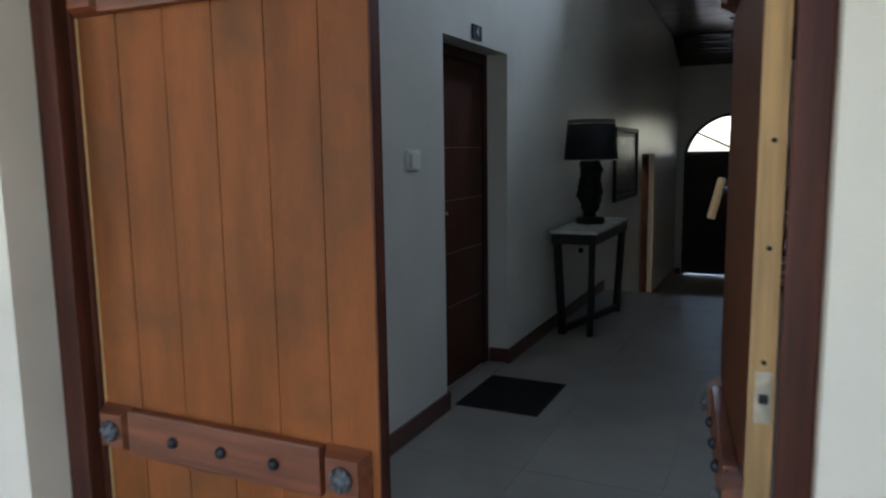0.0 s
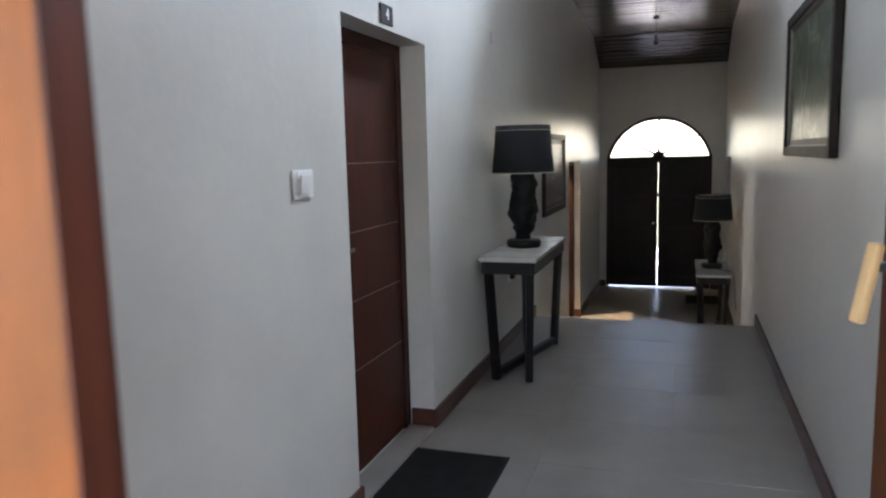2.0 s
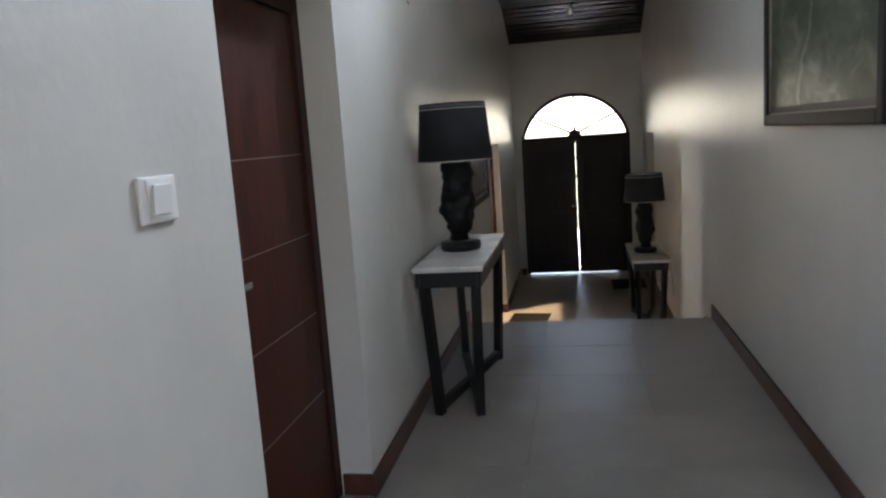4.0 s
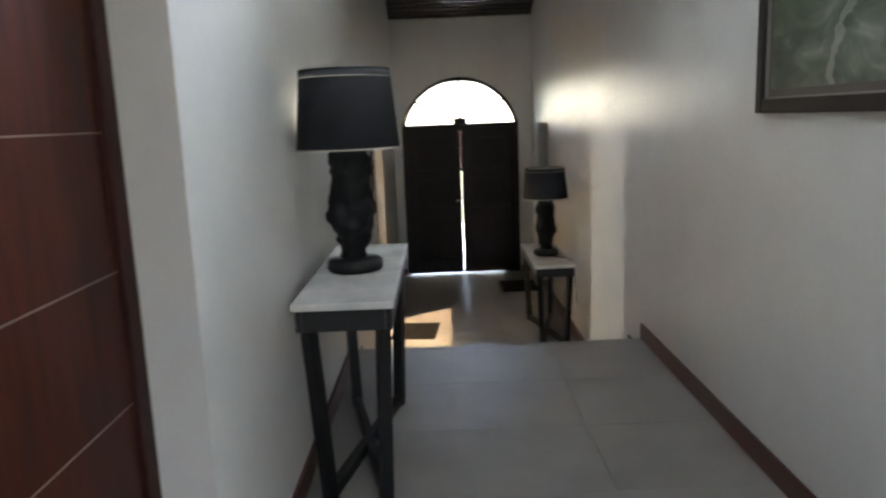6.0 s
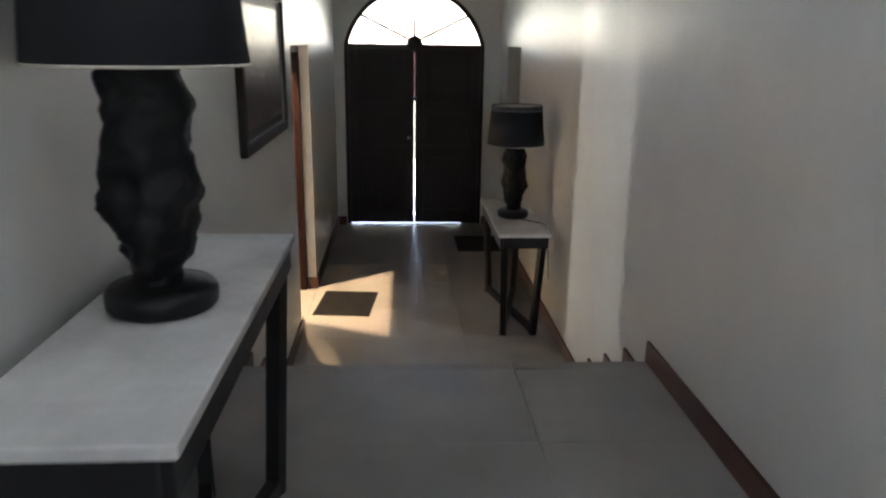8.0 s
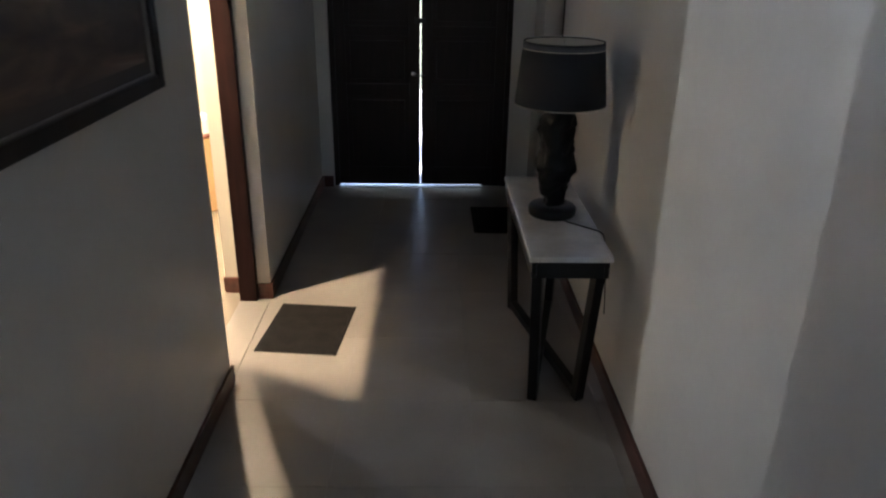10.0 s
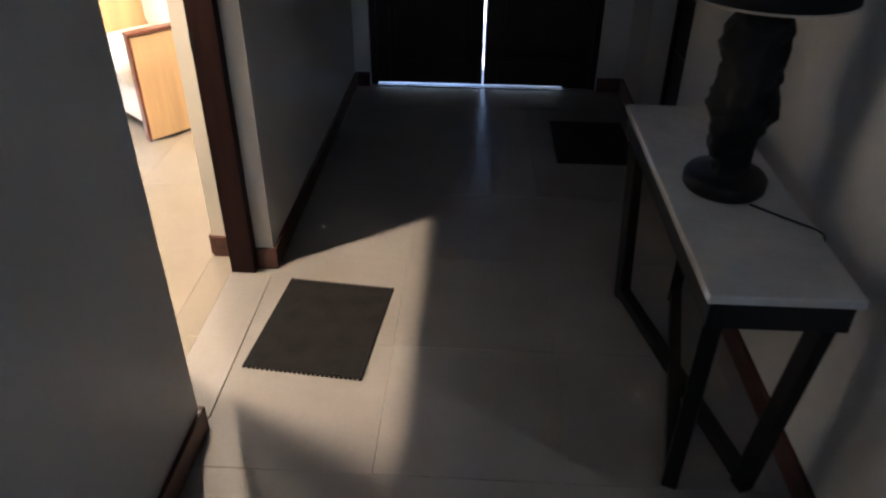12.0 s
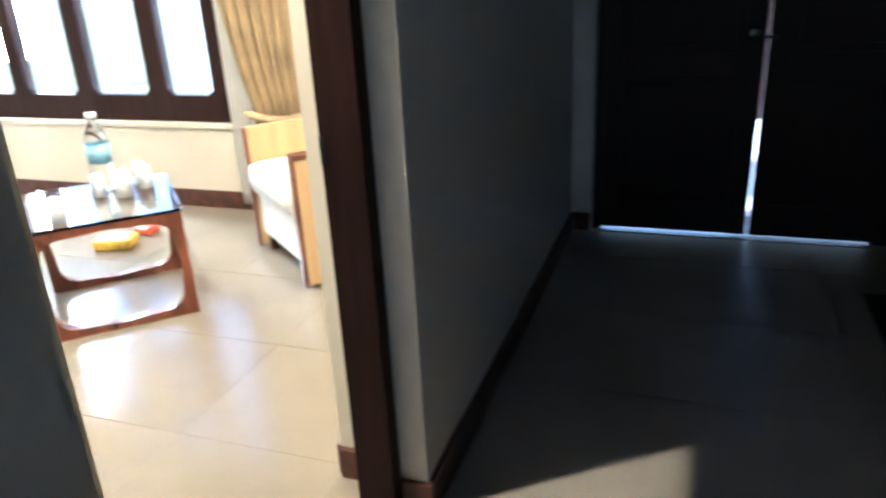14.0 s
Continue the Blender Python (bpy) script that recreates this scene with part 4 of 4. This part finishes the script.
def drape(name, path, z0, z1, folds, depth, waist, mat, parent, seed):
    """Hanging cloth in folds along x, gathered at a waist height."""
    bm = bmesh.new()
    nx, nz = folds * 8, 26
    grid = []
    for j in range(nz + 1):
        z = z0 + (z1 - z0) * j / nz
        row = []
        for i in range(nx + 1):
            u = i / nx
            a, b = path(z)
            x = a + (b - a) * u
            ph = u * folds * 2 * math.pi + 0.4 * math.sin(seed + j * 0.2)
            yy = depth * math.sin(ph) * (0.6 + 0.4 * math.sin(seed * 3 + i * 0.7))
            row.append(bm.verts.new((x, yy, z)))
        grid.append(row)
    for j in range(nz):
        for i in range(nx):
            bm.faces.new((grid[j][i], grid[j][i + 1], grid[j + 1][i + 1], grid[j + 1][i])).smooth = True
    ret = bmesh.ops.solidify(bm, geom=bm.faces[:], thickness=0.004)
    return part(name, bm, mat, parent)


CZ = -0.02
def gold_path(z):
    if z > CZ:
        k = min(1, (z - CZ) / 1.4) ** 0.7
        return (-2.72 - 0.24 * k, -2.24 + 0.06 * k)
    k = min(1, (CZ - z) / 0.25)
    return (-2.72 - 0.02 * k, -2.24)


cur = thing("curtain", "gold curtain gathered by a fringed tieback", "curtain", pose(0, RY1 - 0.12, 0))
drape("cloth", gold_path, L + 0.03, 1.75, 9, 0.03, CZ, CURTAIN, cur, 1.0)
bm = bmesh.new()
rings = []
for k in range(88):
    u = k / 87
    c = Vector((-2.75 + 0.53 * u, -0.055, CZ - 0.02 - 0.06 * math.sin(u * math.pi) + 0.05 * u))
    r = (0.021 + 0.006 * math.sin(k * 1.05) + 0.002 * math.sin(k * 2.7)) * min(1.0, 0.35 + 8 * min(u, 1 - u))
    rings.append([bm.verts.new(c + Vector((0, r * math.cos(a * math.pi / 5), r * math.sin(a * math.pi / 5)))) for a in range(10)])
for ra, rb in zip(rings, rings[1:]):
    for a in range(10):
        bm.faces.new((ra[a], ra[(a + 1) % 10], rb[(a + 1) % 10], rb[a])).smooth = True
bm.faces.new(rings[0])
bm.faces.new(rings[-1][::-1])
bmesh.ops.recalc_face_normals(bm, faces=bm.faces)
part("tieback", bm, CURTAIN, cur, "ruffled gold tieback")
part("curtain_rod", turned([(0.0, -1.5), (0.014, -1.5), (0.014, 1.5), (0.0, 1.5)], 14, pose(-3.6, 0, 1.77, 0, 90, 0)), FRAME_WOOD, cur, "dark wooden curtain rod")
sh = thing("sheer_curtain", "white sheer curtain beside the window", "curtain", pose(0, RY1 - 0.055, 0))
drape("cloth", lambda z: (-2.93, -2.70), L + 0.05, 1.75, 6, 0.014, CZ, SHEER, sh, 2.0)

# armchair: cushioned seat, panelled arm and back, turned toward the table
ch_at = pose(-2.20, 11.32, L, 0, 0, -40.0)
chair = thing("armchair", "armchair with white cushions and honey-coloured wooden arm panels", "armchair", ch_at)
part("seat_base", box((-0.325, 0.0, 0.10), (0.30, 0.50, 0.33), 0.012), CUSHION, chair, "white upholstered seat base")
part("seat_cushion", box((-0.340, -0.05, 0.325), (0.298, 0.50, 0.490), 0.070), CUSHION, chair, "thick white seat cushion")
part("backrest", box((-0.33, 0.502, 0.15), (0.30, 0.545, 0.76), 0.008), HONEY, chair, "honey-coloured wooden back")
part("back_cushion", box((-0.32, 0.39, 0.478), (0.29, 0.501, 0.79), 0.045), CUSHION, chair)
far_arm = part("arm_panel", box((-0.378, -0.01, 0.02), (-0.337, 0.60, 0.655), 0.006), HONEY, chair, "honey-coloured arm panel")
part("arm_edge", box((-0.380, -0.026, 0.015), (-0.3365, -0.0105, 0.655), 0.004), REDWOOD, far_arm, "dark wooden edge")
arm = part("arm_panel", box((0.302, -0.01, 0.02), (0.345, 0.60, 0.615), 0.006), HONEY, chair, "honey-coloured arm panel")
part("arm_edge", box((0.300, -0.026, 0.015), (0.347, -0.0105, 0.620), 0.004), REDWOOD, arm, "dark wooden edge")
part("arm_cap", box((0.292, -0.026, 0.6205), (0.355, 0.61, 0.640), 0.006), REDWOOD, arm, "dark wooden arm rest")
for x, yv in ((-0.30, 0.04), (-0.30, 0.46), (0.27, 0.04), (0.27, 0.46)):
    part("leg", box((x - 0.022, yv - 0.022, 0.0), (x + 0.022, yv + 0.022, 0.0995), 0.004), REDWOOD, chair)

# coffee table: origin at the corner nearest the doorway, x along the near long edge
ct_at = Matrix.Translation((-2.322, 10.783, L)) @ pose(0, 0, 0, 0, 0, 180 + 44.0)
ct = thing("coffee_table", "red-brown wooden coffee table with looped legs and glass top", "coffee table", ct_at)
CW, CD, CH = 0.60, -0.62, 0.48


def loop_frame(w, h, rail, wave):
    """A closed frame in the xz plane with a softly waved inner edge, 45 mm thick."""
    bm = bmesh.new()
    n = 72
    rows = []
    for i in range(n):
        a = 2 * math.pi * i / n
        c, s = math.cos(a), math.sin(a)
        k = 1 / max(abs(c), abs(s))
        ox, oz = w / 2 * c * k, h / 2 * s * k
        p = 5.0
        q = (abs(c) ** p + abs(s) ** p) ** (-1 / p)
        wob = 1 + wave * math.cos(4 * a) * 0.5 + wave * math.cos(8 * a)
        ix, iz = (w / 2 - rail) * c * q * wob, (h / 2 - rail * 0.8) * s * q * wob
        rows.append([bm.verts.new((x, y, z)) for x, y, z in ((ox, -0.0225, oz), (ox, 0.0225, oz), (ix, 0.0225, iz), (ix, -0.0225, iz))])
    for r0, r1 in zip(rows, rows[1:] + rows[:1]):
        for k in range(4):
            bm.faces.new((r0[k], r0[(k + 1) % 4], r1[(k + 1) % 4], r1[k]))
    bmesh.ops.recalc_face_normals(bm, faces=bm.faces)
    return bm


for yv in (-0.0235, CD + 0.0235):
    f = loop_frame(CW, CH - 0.012, 0.040, 0.014)
    f.transform(pose(CW / 2, yv, (CH - 0.012) / 2))
    part("side_frame", f, REDWOOD, ct, "red-brown frame with a waved inner edge")
for x in (0.0235, CW - 0.0235):
    part("end_rail", box((x - 0.022, CD + 0.047, CH - 0.062), (x + 0.022, -0.047, CH - 0.0125), 0.006), REDWOOD, ct)
part("tabletop", box((-0.005, CD - 0.04, CH - 0.0115), (CW + 0.005, 0.005, CH), 0.003), GLASS, ct, "clear glass top")


def on_table(x, yv, z):
    return ct_at @ pose(x, yv, z)


bt = thing("water_bottle", "clear plastic water bottle with a blue label", "bottle", on_table(0.27, -0.52, CH + 0.001) @ Matrix.Diagonal((1.5, 1.5, 1.15, 1)))
part("body", turned([(0.0, 0), (0.030, 0), (0.034, 0.01), (0.034, 0.20), (0.030, 0.225), (0.014, 0.265), (0.013, 0.28), (0.0, 0.28)], 24), BOTTLE, bt)
part("label", turned_shell(0.0352, 0.0352, 0.11, 0.185, 0.0006), BLUE, bt, "blue paper label")
part("cap", turned([(0.0, 0.281), (0.016, 0.281), (0.016, 0.305), (0.0, 0.307)], 16), PAPER, bt, "white screw cap")
for k, (x, yv) in enumerate([(0.10, -0.44), (0.19, -0.41), (0.12, -0.53), (0.20, -0.33), (0.30, -0.40), (0.46, -0.09)]):
    g = thing("drinking_glass", "upturned clear drinking glass on the table", "glass", on_table(x, yv, CH + 0.001), "glasses on the coffee table")
    part("wall", turned_shell(0.034, 0.028, 0.0, 0.10, 0.0025, 24), GLASSWARE, g)
    part("base", turned([(0.0, 0.097), (0.0255, 0.097), (0.0255, 0.103), (0.0, 0.104)], 24), GLASSWARE, g)
for x, yv, rot, mat, w, d, h, lab in ((-3.31, 11.38, 20, YELLOW, 0.21, 0.15, 0.06, "yellow snack packet"), (-3.29, 11.60, -8, RED, 0.12, 0.10, 0.05, "red snack packet")):
    packet = tagged(part("snack_packet", box((-w / 2, -d / 2, 0), (w / 2, d / 2, h), 0.02), mat), lab + " lying on the tiled floor", "packet")
    packet.matrix_basis = pose(x, yv, L + 0.0005, 0, 0, rot)

# warm ceiling downlights
for x, yv, watts in ((-1.58, 9.40, ROOM_W), (-1.70, 11.20, ROOM_B)):
    dl = thing("downlight", "round warm white ceiling downlight, lit", "ceiling light", pose(x, yv, RZ), "downlights in the sitting room")
    part("ring", turned_shell(0.055, 0.055, -0.008, -0.0005, 0.012, 28), STEEL, dl)
    part("lens", turned([(0.0, -0.004), (0.042, -0.004), (0.042, -0.001), (0.0, -0.001)], 24), LAMP_GLOW, dl, "glowing lens")
    ld = bpy.data.lights.new("downlight_lamp", "SPOT")
    ld.energy, ld.color, ld.spot_size, ld.spot_blend, ld.shadow_soft_size = watts, (1.0, 0.77, 0.46), radians(165), 0.4, 0.022
    lo = new("downlight_lamp", ld)
    lo.location = (x, yv, RZ - 0.03)

# ---- outdoors ----
structure("ground", box((-400, -400, L - 0.9), (400, 400, L - 0.7)), EARTH, "earth and grass ground round the house", "ground")
structure("porch", box((-4.5, -6.0, L - 0.7), (4.5, FY0 + 0.03, -0.012)), CONCRETE, "grey concrete porch before the entrance", "porch")
# paving made pale to throw daylight through the fanlight onto the ceiling
structure("terrace", box((-6.0, END + 0.26, L - 0.7), (3.0, END + 5.0, L - 0.02)), PAVING, "terrace behind the house, paving made pale to bounce daylight inside", "terrace")
# roof out of view, added to hold back sky light at the entrance
structure("entrance_shading_roof", box((-4.5, -2.9, 2.79), (4.5, FY0 - 0.001, 2.83)), PLASTER_OUT, "unseen white porch soffit, added to dim the entrance daylight", "roof")

# side walls, also out of view, added to cut the porch light further
structure("entrance_shading_wall", box((-4.5, -4.0, -0.3), (-4.3, FY0, 2.79)), PLASTER_OUT, "unseen white plaster side wall, added to dim the entrance daylight", "wall")
structure("entrance_shading_wall", box((4.3, -4.0, -0.3), (4.5, FY0, 2.79)), PLASTER_OUT, "unseen white plaster side wall, added to dim the entrance daylight", "wall")

structure("eave", box((-2.4, END + 0.26, 1.93), (2.4, END + 1.15, 2.0), 0.01), CONCRETE, "grey eave slab over the terrace door", "eave")

# dark boards added beyond the terrace door, to darken its slit from some views
fence = thing("slit_boards", "two wide dark brown boards added to darken the door slit", "fence", pose(0, 15.3, L - 0.02))
for x in (0.19, 1.4, 2.6):
    part("post", box((x - 0.05, -0.05, 0), (x + 0.05, 0.05, 2.0), 0.006), FRAME_BLACK, fence)
for z0, z1 in ((0.48, 1.03), (1.20, 2.00)):
    part("board", box((0.14 if z0 < 1 else 0.01, -0.08, z0), (2.65, -0.052, z1), 0.004), FRAME_BLACK, fence)

# floor tiles last
tiles(floor_upper, TILE, -HX, HX, FY0 + 0.02, NOSE, 0.0, -0.3, 5.61, joint=0.0012)
tiles(floor_lower, TILE, -HX, HX, y4, END, L, -0.35, 8.79, joint=0.0012)
tiles(room_floor, ROOM_TILE, RX0, -HX - 0.180, RY0, RY1, L, -1.22, 9.4, joint=0.0009)
